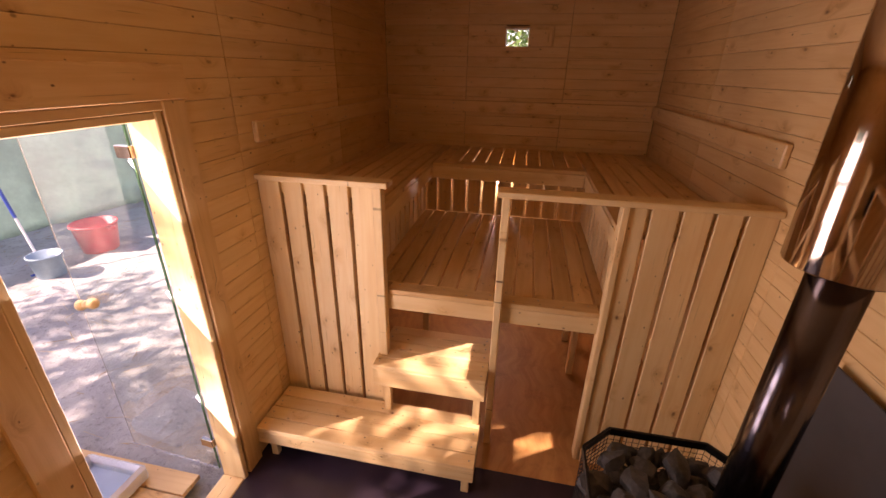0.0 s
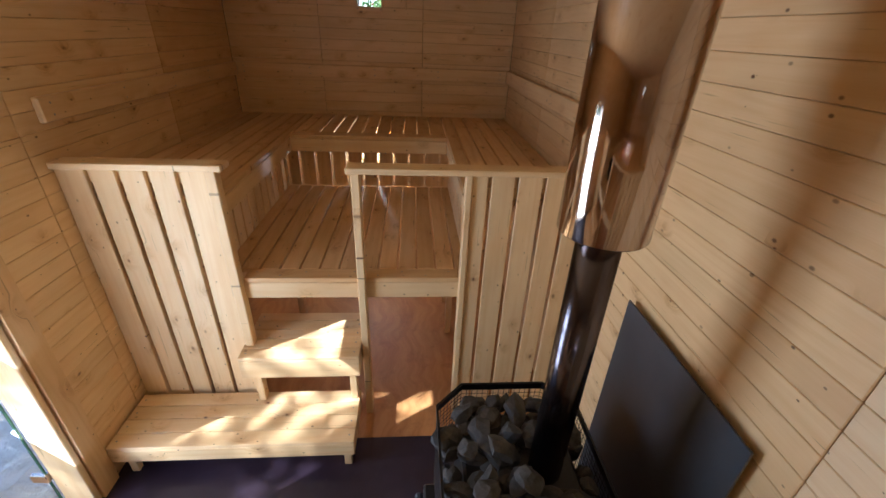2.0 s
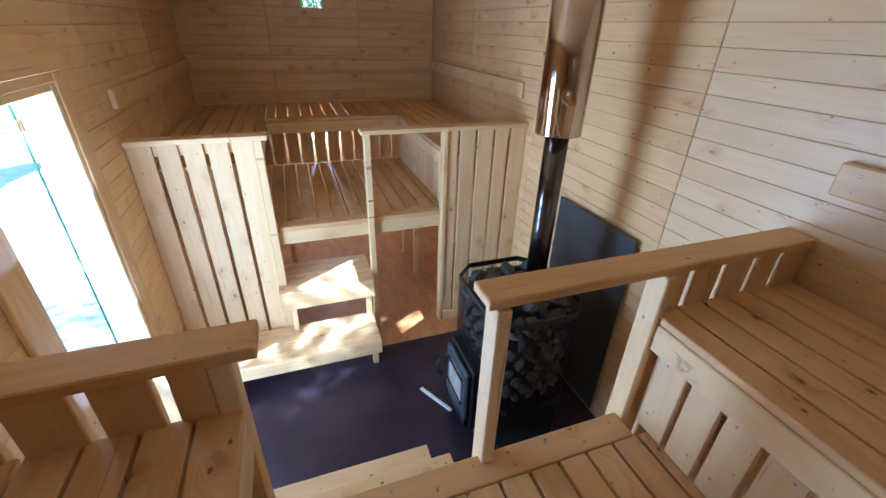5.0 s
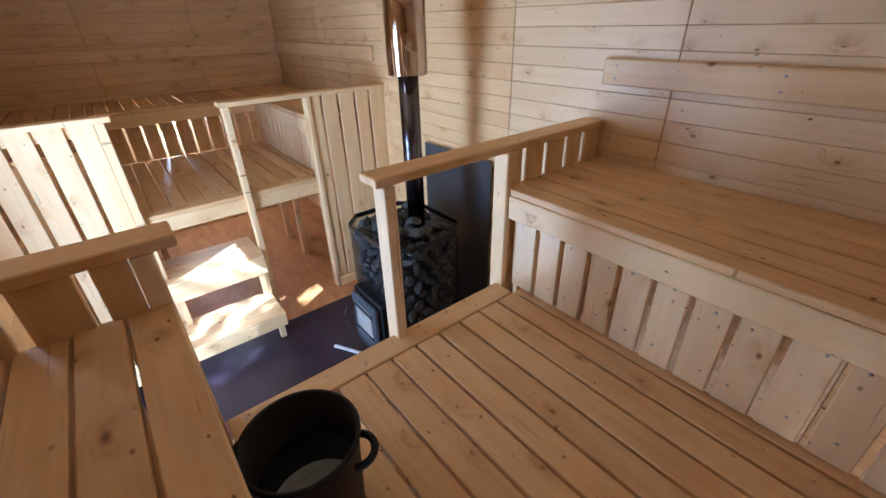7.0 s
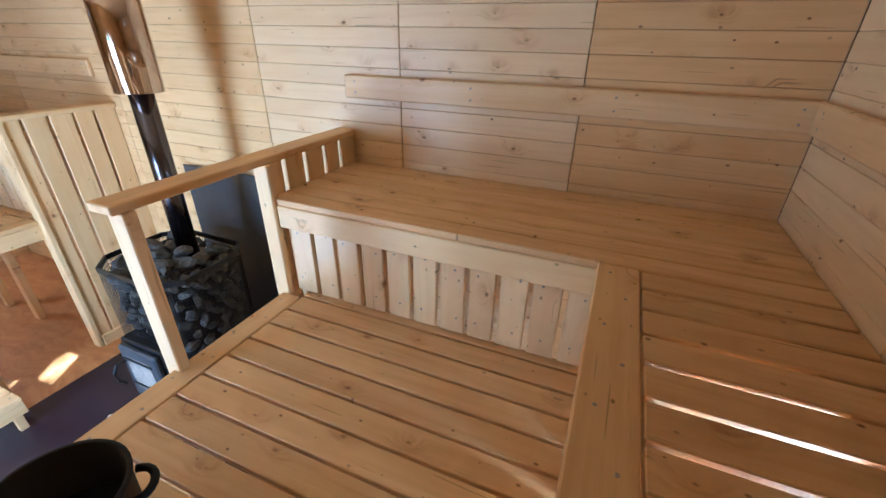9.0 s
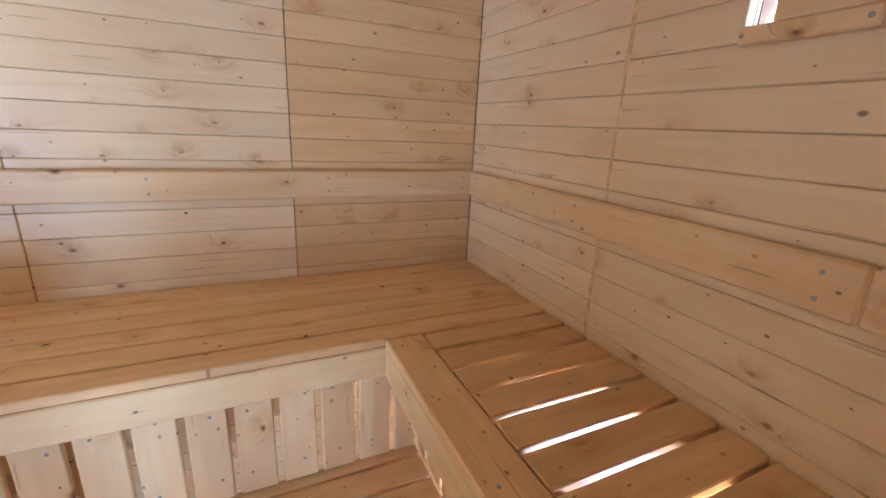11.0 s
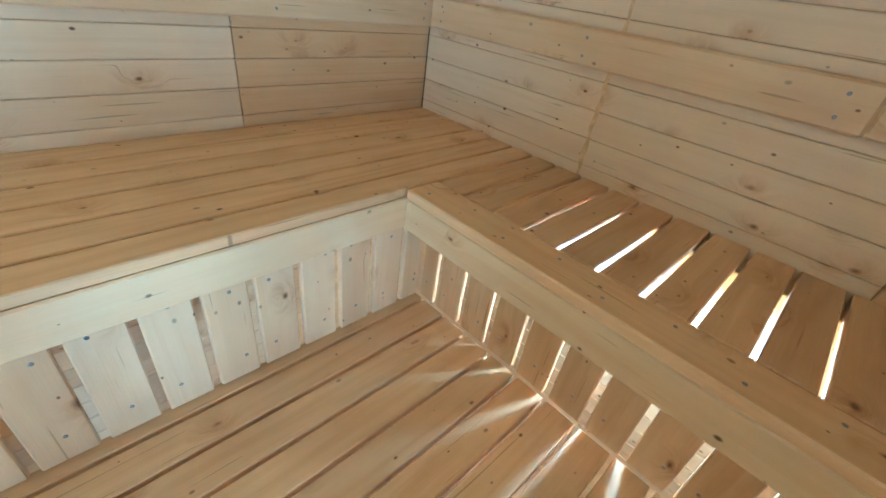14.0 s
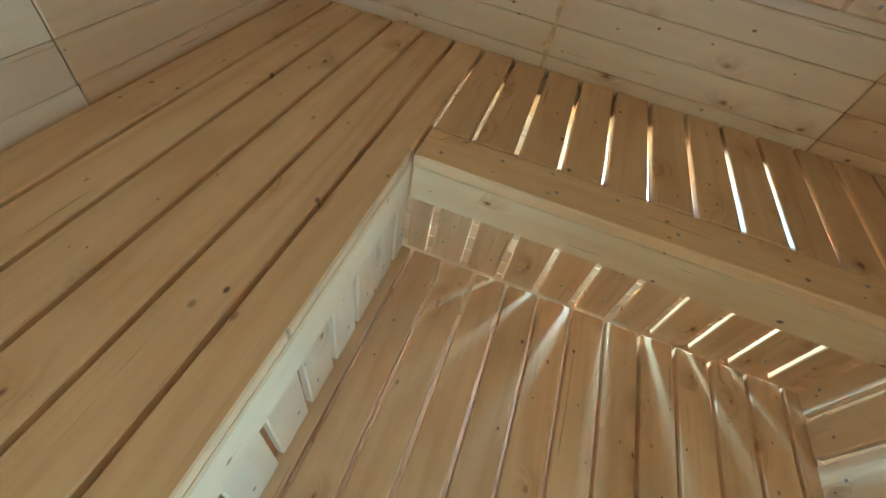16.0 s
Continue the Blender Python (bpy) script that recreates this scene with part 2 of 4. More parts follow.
ZINC = plain("pale_grey_plastic", (0.25, 0.36, 0.43), 0.4, 0.0, 0.12)
BLUE = plain("blue_handle", (0.03, 0.08, 0.35), 0.4, 0.0, 0.1)
WHITE = plain("white_plastic", (0.78, 0.80, 0.82), 0.4, 0.0, 0.05)
WHITE_WOOD = plain("white_painted_batten", (0.72, 0.70, 0.66), 0.5, 0.0, 0.1)
TARP = plain("pale_green_tarpaulin", (0.30, 0.41, 0.37), 0.5, 0.0, 0.16, 1.4, 0.01, 5.0)
VARNISH = plain("orange_varnish", (0.70, 0.46, 0.19), 0.4, 0.0, 0.25, 30.0)
STRAW = plain("dry_straw", (0.42, 0.34, 0.22), 0.8, 0.0, 0.4, 2.0)
GREEN = plain("green_leaves", (0.075, 0.15, 0.03), 0.8, 0.0, 0.7, 3.0)
LAMP_GLOW = Nodes("lamp_glass").set(Base_Color=rgb(0.9, 0.9, 0.88), Emission_Color=rgb(1.0, 0.96, 0.88), Emission_Strength=30.0)
CORE = plain("dark_wall_core", (0.26, 0.15, 0.07), 0.8, 0.0, 0.2)
OUTSIDE_WOOD = plain("weathered_outside_boards", (0.30, 0.20, 0.12), 0.7, 0.0, 0.25)

# ---- building helpers ----
MESHES = {}


def world_of(ob):
    m = ob.matrix_parent_inverse @ ob.matrix_basis
    return world_of(ob.parent) @ m if ob.parent else ob.matrix_basis.copy()


def under(ob, parent):
    if parent is not None:
        m = ob.matrix_basis.copy()
        ob.parent = parent
        ob.matrix_basis = world_of(parent).inverted() @ m
    return ob


def thing(name, label, category, at=(0, 0, 0), group="", kind=""):
    ob = new(name)
    ob.empty_display_size = 0.05
    ob.matrix_basis = Matrix.Translation(at)
    return tagged(ob, label, category, group, kind)


def part(name, bm, material, parent=None, label="", m=None, smooth=False):
    me = bpy.data.meshes.new(name)
    bm.to_mesh(me)
    bm.free()
    if smooth:
        me.polygons.foreach_set("use_smooth", [True] * len(me.polygons))
    me.materials.append(material)
    ob = new(name, me)
    if m is not None:
        ob.matrix_basis = m
    if label:
        tagged(ob, label)
    return under(ob, parent)


def box_bm(sx, sy, sz, bevel=0.0, bm=None, m=None):
    out = bm or bmesh.new()
    made = bmesh.ops.create_cube(out, size=1.0, matrix=(m or Matrix()) @ Matrix.Diagonal((sx, sy, sz, 1)))
    if bevel:
        edges = list({e for v in made["verts"] for e in v.link_edges})
        bmesh.ops.bevel(out, geom=edges, offset=bevel, segments=1, profile=0.5, affect="EDGES")
    return out


def span_box(bm, x0, x1, y0, y1, z0, z1, bevel=0.0):
    return box_bm(x1 - x0, y1 - y0, z1 - z0, bevel, bm, Matrix.Translation(((x0 + x1) / 2, (y0 + y1) / 2, (z0 + z1) / 2)))


def plank(parent, name, x0, x1, y0, y1, z0, z1, material, bevel=0.003, along=None, label="", tilt=None):
    """A board between those limits, its grain along its length. Boards alike share a mesh."""
    size = [x1 - x0, y1 - y0, z1 - z0]
    order = sorted(range(3), key=lambda i: -size[i])
    if along is not None:
        order = [along] + [i for i in order if i != along]
    length, width, thick = (size[i] for i in order)
    key = (round(length, 3), round(width, 3), round(thick, 3), bevel, material.name)
    if key not in MESHES:
        bm = box_bm(length, width, thick, min(bevel, thick * 0.3))
        me = bpy.data.meshes.new(name)
        bm.to_mesh(me)
        bm.free()
        me.materials.append(material)
        MESHES[key] = me
    ob = new(name, MESHES[key])
    axes = [Vector([1.0 if i == j else 0.0 for j in range(3)]) for i in order]
    if axes[0].cross(axes[1]).dot(axes[2]) < 0:
        axes[2] = -axes[2]
    m = Matrix(axes).transposed().to_4x4()
    m.translation = ((x0 + x1) / 2, (y0 + y1) / 2, (z0 + z1) / 2)
    ob.matrix_basis = m @ tilt if tilt else m
    if label:
        tagged(ob, label)
    return under(ob, parent)


def lathe(profile, steps=32, bm=None, m=None):
    """A turned surface from (radius, height) pairs."""
    out = bm or bmesh.new()
    m = m or Matrix()
    rows = [[out.verts.new(m @ Vector((r * math.cos(2 * math.pi * k / steps), r * math.sin(2 * math.pi * k / steps), z))) for k in range(steps)] for r, z in profile]
    for a, b in zip(rows, rows[1:]):
        for k in range(steps):
            out.faces.new((a[k], a[(k + 1) % steps], b[(k + 1) % steps], b[k]))
    return out


def rod(bm, a, b, r, steps=8):
    a, b = Vector(a), Vector(b)
    m = Matrix.Translation((a + b) / 2) @ (b - a).to_track_quat("Z", "Y").to_matrix().to_4x4()
    bmesh.ops.create_cone(bm, cap_ends=True, segments=steps, radius1=r, radius2=r, depth=(b - a).length, matrix=m)
    return bm


def tube(points, r, steps=10):
    """One bent rod along the points."""
    bm = bmesh.new()
    pts = [Vector(p) for p in points]
    rings = []
    for k, p in enumerate(pts):
        way = (pts[min(k + 1, len(pts) - 1)] - pts[max(k - 1, 0)]).normalized()
        q = way.to_track_quat("Z", "Y")
        rings.append([bm.verts.new(p + q @ Vector((r * math.cos(2 * math.pi * a / steps), r * math.sin(2 * math.pi * a / steps), 0))) for a in range(steps)])
    for a, b in zip(rings, rings[1:]):
        for k in range(steps):
            bm.faces.new((a[k], a[(k + 1) % steps], b[(k + 1) % steps], b[k]))
    bm.faces.new(rings[0][::-1]), bm.faces.new(rings[-1])
    return bm


# ---- the room's measures ----
XL, XR, YB, YA, TOP = -1.39, 1.063, -1.925, 4.02, 2.57
EAVE = 2.74                                            # the ceiling rises from TOP in the south to this in the north
PITCH, SKIN = 0.0845, 0.014
DOOR_Y0, DOOR_Y1, DOOR_Z = 0.65, 1.32, 1.955
LOW, HIGH, CAP = 0.99, 1.437, 1.605


def cut(a, b, holes):
    """What is left of the stretch a to b without the holes."""
    rest = [(a, b)]
    for h0, h1 in holes:
        rest = [p for q0, q1 in rest for p in ((q0, min(q1, h0)), (max(q0, h1), q1)) if p[1] - p[0] > 0.004]
    return rest


def wall(name, label, axis, at, out, a, b, joints, holes, ends, tones):
    """A wall across axis (0: x, 1: y) with its inner face at that place, thick outwards; holes: (a0, a1, z0, z1)."""
    thick = 0.10
    bm = bmesh.new()
    lo, hi = sorted((at + out * SKIN, at + out * thick))
    cuts = sorted({a - ends, b + ends, *[v for h in holes for v in h[:2]]})
    for c0, c1 in zip(cuts, cuts[1:]):
        for z0, z1 in cut(-0.10, EAVE + 0.05, [h[2:] for h in holes if h[0] <= (c0 + c1) / 2 <= h[1]]):
            span_box(bm, *((lo, hi, c0, c1) if axis == 0 else (c0, c1, lo, hi)), z0, z1)
    ob = tagged(part(name, bm, CORE), label, "wall", kind="structure")
    f0, f1 = sorted((at, at + out * SKIN))
    z = 0.036 - PITCH
    stops = [a, *joints, b]
    while z < EAVE - 0.01:
        top = min(z + PITCH, EAVE)
        for tone, s0, s1 in zip(tones, stops, stops[1:]):
            for c0, c1 in cut(s0, s1, [h[:2] for h in holes if h[2] < top - 0.004 and h[3] > z + 0.004]):
                limits = (f0, f1, c0 + 0.0013, c1 - 0.0013) if axis == 0 else (c0 + 0.0013, c1 - 0.0013, f0, f1)
                plank(ob, "board", *limits, max(z, 0.0) + 0.0005, top - 0.0005, tone, 0.0026, along=1 - axis)
        z += PITCH
    return ob


# ---- floors ----
bm = bmesh.new()
span_box(bm, XL - 0.02, XR + 0.02, 0.12, 1.64, -0.06, 0.004, 0.002)
tagged(part("floor", bm, FILM_FLOOR), "dark brown film-faced plywood floor with a dull gloss", "floor", kind="structure")
bm = bmesh.new()
span_box(bm, XL - 0.02, XR + 0.02, 1.6405, YA + 0.05, -0.06, 0.0, 0.002)
tagged(part("floor_under_north_benches", bm, PLYWOOD), "orange-brown stained plywood floor under the benches", "floor", kind="structure")
bm = bmesh.new()
span_box(bm, XL - 0.02, XR + 0.02, YB - 0.05, 0.1195, -0.06, 0.0, 0.002)
tagged(part("floor_under_south_benches", bm, PLYWOOD), "orange-brown stained plywood floor under the benches", "floor", kind="structure")

# ---- ceiling ----
bm = bmesh.new()
span_box(bm, XL - 0.1, XR + 0.1, YB - 0.1, YA + 0.1, TOP + 0.014, TOP + 0.06)
y = YB
while y < YA:
    span_box(bm, XL + 0.001, XR - 0.001, y + 0.0006, min(y + PITCH, YA) - 0.0006, TOP, TOP + 0.0139, 0.003)
    y += PITCH
for v in bm.verts:
    v.co.z += (v.co.y - YB) * (EAVE - TOP) / (YA - YB)
tagged(part("ceiling", bm, PINE_WALL), "pine board ceiling", "ceiling", kind="structure")

SCREW_MESH = bpy.data.meshes.new("screw")
_bm = lathe([(0.0, 0.0012), (0.0028, 0.0012), (0.0046, 0.0004), (0.0046, -0.001)], 10)
_bm.to_mesh(SCREW_MESH)
_bm.free()
SCREW_MESH.materials.append(SCREW)


def screw(parent, at, way):
    """A screw head on a face that looks that way."""
    ob = new("screw", SCREW_MESH)
    ob.matrix_basis = Matrix.Translation(at) @ Vector(way).to_track_quat("Z", "Y").to_matrix().to_4x4()
    return under(ob, parent)


# ---- benches ----


def rows(a, b, pitch, anchor=None):
    """Stretches of that pitch between a and b; with an anchor, one joint lies there."""
    if anchor is None:
        n = max(1, round((b - a) / pitch))
        return [(a + (b - a) * k / n, a + (b - a) * (k + 1) / n) for k in range(n)]
    stops = [a] + [v for v in (anchor + k * pitch for k in range(-40, 41)) if a + 0.018 < v < b - 0.018] + [b]
    return list(zip(stops, stops[1:]))


def bench(name, label, x0, x1, y0, y1, top, along, pitch, gap, group, fascia=(), front=None, legs=(), anchor=None):
    """A bench of boards along x (0) or y (1), with fascia boards, a front board and legs."""
    ob = thing(name, label, "bench", ((x0 + x1) / 2, (y0 + y1) / 2, top), group)
    a, b = (y0, y1) if along == 0 else (x0, x1)
    for c0, c1 in rows(a, b, pitch, anchor):
        limits = (x0, x1, c0 + gap / 2, c1 - gap / 2) if along == 0 else (c0 + gap / 2, c1 - gap / 2, y0, y1)
        plank(ob, "board", *limits, top - 0.027, top, PINE_BENCH, 0.003, along=along)
    if front:
        lead = plank(ob, "front_board", *front, top - 0.027, top + 0.001, PINE_CAP, 0.004)
        for k in range(9):
            screw(lead, (front[0] + 0.05 + (front[1] - front[0] - 0.1) * k / 8, front[2] + (front[3] - front[2]) * (0.3 if k % 2 else 0.68), top + 0.0011), (0, 0, 1))
    for f in fascia:
        plank(ob, "fascia", *f, PINE_PALE, 0.004)
    for lx, ly, z0 in legs:
        plank(ob, "leg", lx - 0.022, lx + 0.022, ly - 0.035, ly + 0.035, z0, top - 0.0275, PINE_CAP, 0.003, along=2)
    return ob


def riser(name, label, across, at, thick, a, b, z0, z1, pitch, gap, group, anchor=None):
    """A row of upright slats; across 0: in the plane x = at, 1: y = at."""
    ob = thing(name, label, "slat screen", (at, (a + b) / 2, z0) if across == 0 else ((a + b) / 2, at, z0), group)
    t0, t1 = sorted((at, at + thick))
    for c0, c1 in rows(a, b, pitch, anchor):
        limits = (t0, t1, c0 + gap / 2, c1 - gap / 2) if across == 0 else (c0 + gap / 2, c1 - gap / 2, t0, t1)
        slat = plank(ob, "slat", *limits, z0, z1, PINE_GREY if across == 0 else PINE_BENCH, 0.003, along=2)
        mid, face = (c0 + c1) / 2, at - 0.0002 if thick > 0 else at + 0.0002
        for k, z in enumerate((z1 - 0.125 + 0.012 * math.sin(mid * 40), z0 + 0.07)):
            x = mid + 0.02 * math.sin(mid * 77 + k)
            screw(slat, (face, x, z) if across == 0 else (x, face, z), ((-1 if thick > 0 else 1), 0, 0) if across == 0 else (0, (-1 if thick > 0 else 1), 0))
    return ob


IXR = 0.44            # the inner edge of the upper bench on the stove's side


def bench_set(side, yf, yi, yw, s, IXL, low, side_slats, back_gaps, back_slats, recess, left_recess):
    """Benches of one end: yf the front, yi the front edge of the end bench, yw the end wall; s is the way to the wall. Pairs are joint and pitch."""
    g = "benches at the %s end" % side
    lo = lambda a, b: (min(a, b), max(a, b))
    fy = lo(yf + s * 0.05, yf + s * 0.148)
    py = lo(yf + s * 0.152, yi + s * (recess - 0.003))
    bench("lower_bench", "wide low sauna bench of pine boards with dark gaps", IXL - left_recess, IXR + 0.057, *py, LOW, 1, low[1], 0.011, g,
          fascia=[(IXL + 0.001, IXR - 0.001, *lo(yf + s * 0.052, yf + s * 0.08), LOW - 0.125, LOW - 0.028)],
          front=(max(IXL, -0.70) + 0.001, IXR - 0.011, *fy), legs=[(0.465, yf + s * 0.82, 0.0), (-0.66, yf + s * 0.82, 0.0), (0.465, yf + s * 1.25, 0.0)], anchor=low[0])
    sy = lo(yf + s * 0.055, yw - s * 0.003)
    bench("upper_bench", "high sauna bench along the side wall, pine boards", IXR + 0.002, XR - 0.004, *sy, HIGH, 1, 0.1033, 0.010, g,
          fascia=[(IXR + 0.003, IXR + 0.031, *lo(yf + s * 0.087, yi + s * 0.02), HIGH - 0.125, HIGH - 0.0285)], anchor=0.535)
    bench("upper_bench", "high sauna bench along the door wall, pine boards", XL + 0.004, IXL - 0.002, *sy, HIGH, 1, 0.0985, 0.009, g,
          fascia=[(IXL - 0.031, IXL - 0.003, *lo(yf + s * 0.072, yi + s * 0.02), HIGH - 0.125, HIGH - 0.0285)], anchor=-0.80)
    bench("upper_bench", "high sauna bench on the end wall, lamplight showing through its gaps", IXL + 0.001, IXR - 0.001, *lo(yi + s * 0.121, yw - s * 0.003), HIGH, 1, back_gaps[1], 0.012, g,
          fascia=[(IXL + 0.001, IXR - 0.001, *lo(yi + s * 0.002, yi + s * 0.03), HIGH - 0.125, HIGH - 0.0285)],
          front=(IXL + 0.001, IXR - 0.001, *lo(yi, yi + s * 0.115)), anchor=back_gaps[0])
    # the rear joist is widened to the wall to block stray lamplight
    for j0, j1 in ((yi + s * 0.135, yi + s * 0.165), (yw - s * 0.115, yw - s * 0.004)):
        joist = plank(None, "bench_joist", IXL - 0.4, IXR + 0.3, *lo(j0, j1), HIGH - 0.095, HIGH - 0.0275, PINE_PALE, 0.003)
        tagged(joist, "pine joist under the high end bench", "joist", g)
    ends = lo(yf + s * 0.09, yi + s * recess)
    riser("bench_riser", "upright pine slats under the high bench", 0, IXR + 0.034, 0.02, *ends, LOW + 0.004, HIGH - 0.03, side_slats[1], 0.018, g, side_slats[0])
    riser("bench_riser", "upright pine slats under the high bench", 0, IXL - left_recess + 0.02, -0.02, *ends, LOW + 0.004, HIGH - 0.03, side_slats[1], 0.018, g, side_slats[0])
    riser("bench_riser", "upright pine slats with lamplight shining through", 1, yi + s * recess, s * 0.018, IXL - left_recess + 0.022, IXR + 0.033, LOW + 0.005, HIGH - 0.03, back_slats[1], 0.02, g, back_slats[0])


bench_set("south", 0.0, -1.33, YB, -1, -0.70, (0.439, 0.1035), (-0.450, 0.1147), (0.030, 0.1034), (0.275, 0.1155), 0.125, 0.06)
bench_set("north", 1.806, 3.155, YA, 1, -0.74, (0.416, 0.1063), (2.08, 0.1155), (0.104, 0.108), (0.023, 0.1247), 0.15, 0.11)


def bench_lamp(at, s):
    """A small bulkhead lamp on the end wall under the bench."""
    ob = thing("bench_lamp", "small lit lamp on the wall under the high bench", "lamp", (at[0], at[1] + s * 0.045, at[2]), "lamps under the benches")
    m = Matrix.Translation((at[0], at[1] + s * 0.078, at[2])) @ Matrix.Rotation(radians(90 * s), 4, "X")
    part("base", lathe([(0.0, 0.0), (0.05, 0.0), (0.05, 0.02), (0.035, 0.03), (0.0, 0.03)], 24, m=m), WHITE, ob, "white plastic base")
    glow = part("diffuser", lathe([(0.036, 0.031), (0.036, 0.04), (0.025, 0.052), (0.0, 0.056)], 24, m=m), LAMP_GLOW, ob, "glowing lamp glass", None, True)
    glow.visible_shadow = False


bench_lamp(LAMP_SOUTH, -1)
bench_lamp(LAMP_NORTH, 1)

# ---- slatted partitions ----


def partition(name, label, x0, x1, y, s, cap0, cap1, slots, gap, group, posts, bottom):
    """Slats between x0 and x1 behind a cap rail; slots are the middles of the gaps."""
    ob = thing(name, label, "partition", ((x0 + x1) / 2, y + s * 0.04, 0), group)
    lo = lambda a, b: (min(a, b), max(a, b))
    plank(ob, "cap_rail", cap0, cap1, *lo(y + (0.0 if s > 0 else 0.028), y + s * (0.10 if s > 0 else 0.075)), CAP - 0.03, CAP, PINE_CAP if s < 0 else PINE_PALE, 0.004)
    stops = [x0] + [v for c in slots for v in (c - gap / 2, c + gap / 2)] + [x1]
    for a, b in zip(stops[::2], stops[1::2]):
        plank(ob, "slat", a, b, *lo(y + s * (0.026 if s > 0 else 0.042), y + s * (0.048 if s > 0 else 0.066)), bottom, CAP - 0.0305, PINE_PALE, 0.003, along=2)
    if s > 0:
        plank(ob, "top_batten", x0 + 0.002, x1 - 0.002, *lo(y + s * 0.0485, y + s * 0.07), CAP - 0.10, CAP - 0.0305, PINE_PALE, 0.003)
    plank(ob, "bottom_batten", x0 + 0.002, x1 - 0.002, *lo(y + s * 0.0035, y + s * 0.0255), 0.001, 0.085, PINE_PALE, 0.003)
    for a, b, back in posts:
        plank(ob, "post", a, b, *lo(y + s * 0.012, y + s * back), 0.002, CAP - 0.0305, PINE_PALE, 0.004, along=2)
    return ob


for y, s, slots, end in ((1.806, 1, (-1.256, -1.13, -1.005, -0.874), -0.668), (0.0, -1, (-1.232, -1.10, -0.967, -0.836), -0.652)):
    partition("slatted_partition", "pale pine slatted partition with a cap rail beside the door", XL + 0.003, -0.752, y, s, XL + 0.003, end, slots, 0.020 if s > 0 else 0.028,
              "partitions", [(-0.75, -0.703, 0.07)], 0.002)
    partition("slatted_partition", "pale pine slatted partition with a free newel post beside the stove", 0.463, XR - 0.003, y, s, -0.128, XR - 0.003, (0.547, 0.677, 0.812, 0.932), 0.019 if s > 0 else 0.026,
              "partitions", [(-0.107, -0.067, 0.085), (0.43, 0.461, 0.085)], 0.002)

# ---- backrest rails ----


def rail(x0, x1, y0, y1, label):
    ob = tagged(plank(None, "backrest_rail", x0, x1, y0, y1, 1.757, 1.862, PINE_WALL, 0.006), label, "backrest", "backrest rails")
    long_x = x1 - x0 > y1 - y0
    inward = (0, 1 if y0 < 0 else -1, 0) if long_x else (1 if x0 < 0 else -1, 0, 0)
    a, b = (x0, x1) if long_x else (y0, y1)
    for k in range(max(2, round((b - a) / 0.6)) + 1):
        u = a + 0.06 + (b - a - 0.12) * k / max(2, round((b - a) / 0.6))
        for z in (1.785, 1.834):
            face = ((y1 if y0 < 0 else y0) if long_x else (x1 if x0 < 0 else x0))
            screw(ob, (u, face + inward[1] * 0.0001, z) if long_x else (face + inward[0] * 0.0001, u, z), inward)
    return ob


rail(XR - 0.03, XR - 0.001, YB + 0.002, -0.05, "long pine backrest rail on the side wall")
rail(-0.33, XR - 0.032, YB + 0.001, YB + 0.03, "pine backrest rail on the end wall")
rail(XL + 0.033, -0.331, YB + 0.001, YB + 0.03, "pine backrest rail on the end wall")
rail(XL + 0.001, XL + 0.03, YB + 0.002, -0.05, "pine backrest rail on the door wall")
rail(XR - 0.03, XR - 0.001, 1.92, YA - 0.002, "long pine backrest rail on the side wall")
rail(XL + 0.033, XR - 0.033, YA - 0.03, YA - 0.001, "pine backrest rail on the end wall")
rail(XL + 0.001, XL + 0.03, 1.86, YA - 0.002, "pine backrest rail on the door wall")

# ---- steps ----


def step_box(label, x0, x1, y0, y1, top, base, front, boards, deep=0.095, material=PINE_PALE):
    """A low step: boards along x, a fascia in front (the side front points to), end boards and legs."""
    ob = thing("step", label, "step", ((x0 + x1) / 2, (y0 + y1) / 2, base), "steps up to the benches")
    for c0, c1 in rows(y0, y1, (y1 - y0) / boards):
        tread = plank(ob, "tread_board", x0, x1, c0 + 0.002, c1 - 0.002, top - 0.022, top, material, 0.003, along=0)
        for x in (x0 + 0.03, x1 - 0.03):
            screw(tread, (x, (c0 + c1) / 2, top + 0.0001), (0, 0, 1))
    f = (y0 + 0.001, y0 + 0.022) if front < 0 else (y1 - 0.022, y1 - 0.001)
    plank(ob, "fascia", x0 + 0.001, x1 - 0.001, *f, top - deep, top - 0.0225, material, 0.003)
    for a, b in ((x0 + 0.001, x0 + 0.022), (x1 - 0.022, x1 - 0.001)):
        plank(ob, "side_board", a, b, y0 + 0.023, y1 - 0.023, top - deep, top - 0.0225, material, 0.003)
    for lx in (x0 + 0.075, x1 - 0.045):
        for ly in (y0 + 0.042, y1 - 0.042):
            plank(ob, "leg", lx - 0.02, lx + 0.02, ly - 0.018, ly + 0.018, base, top - 0.0225, material, 0.003, along=2)
    return ob


step_box("wide low step of pale pine boards, dappled with sun", -1.377, -0.127, 1.447, 1.806, 0.224, 0.005, -1, 4, 0.108)
step_box("second pale pine step standing on the low step", -0.76, -0.112, 1.715, 2.12, 0.57, 0.225, -1, 5, 0.145)
step_box("wide low step of pale pine boards by the south benches", -1.0, -0.10, 0.02, 0.49, 0.34, 0.005, 1, 4)
step_box("second pale pine step standing on the low step", -0.70, -0.10, 0.0215, 0.19, 0.68, 0.341, 1, 2)

# ---- door ----


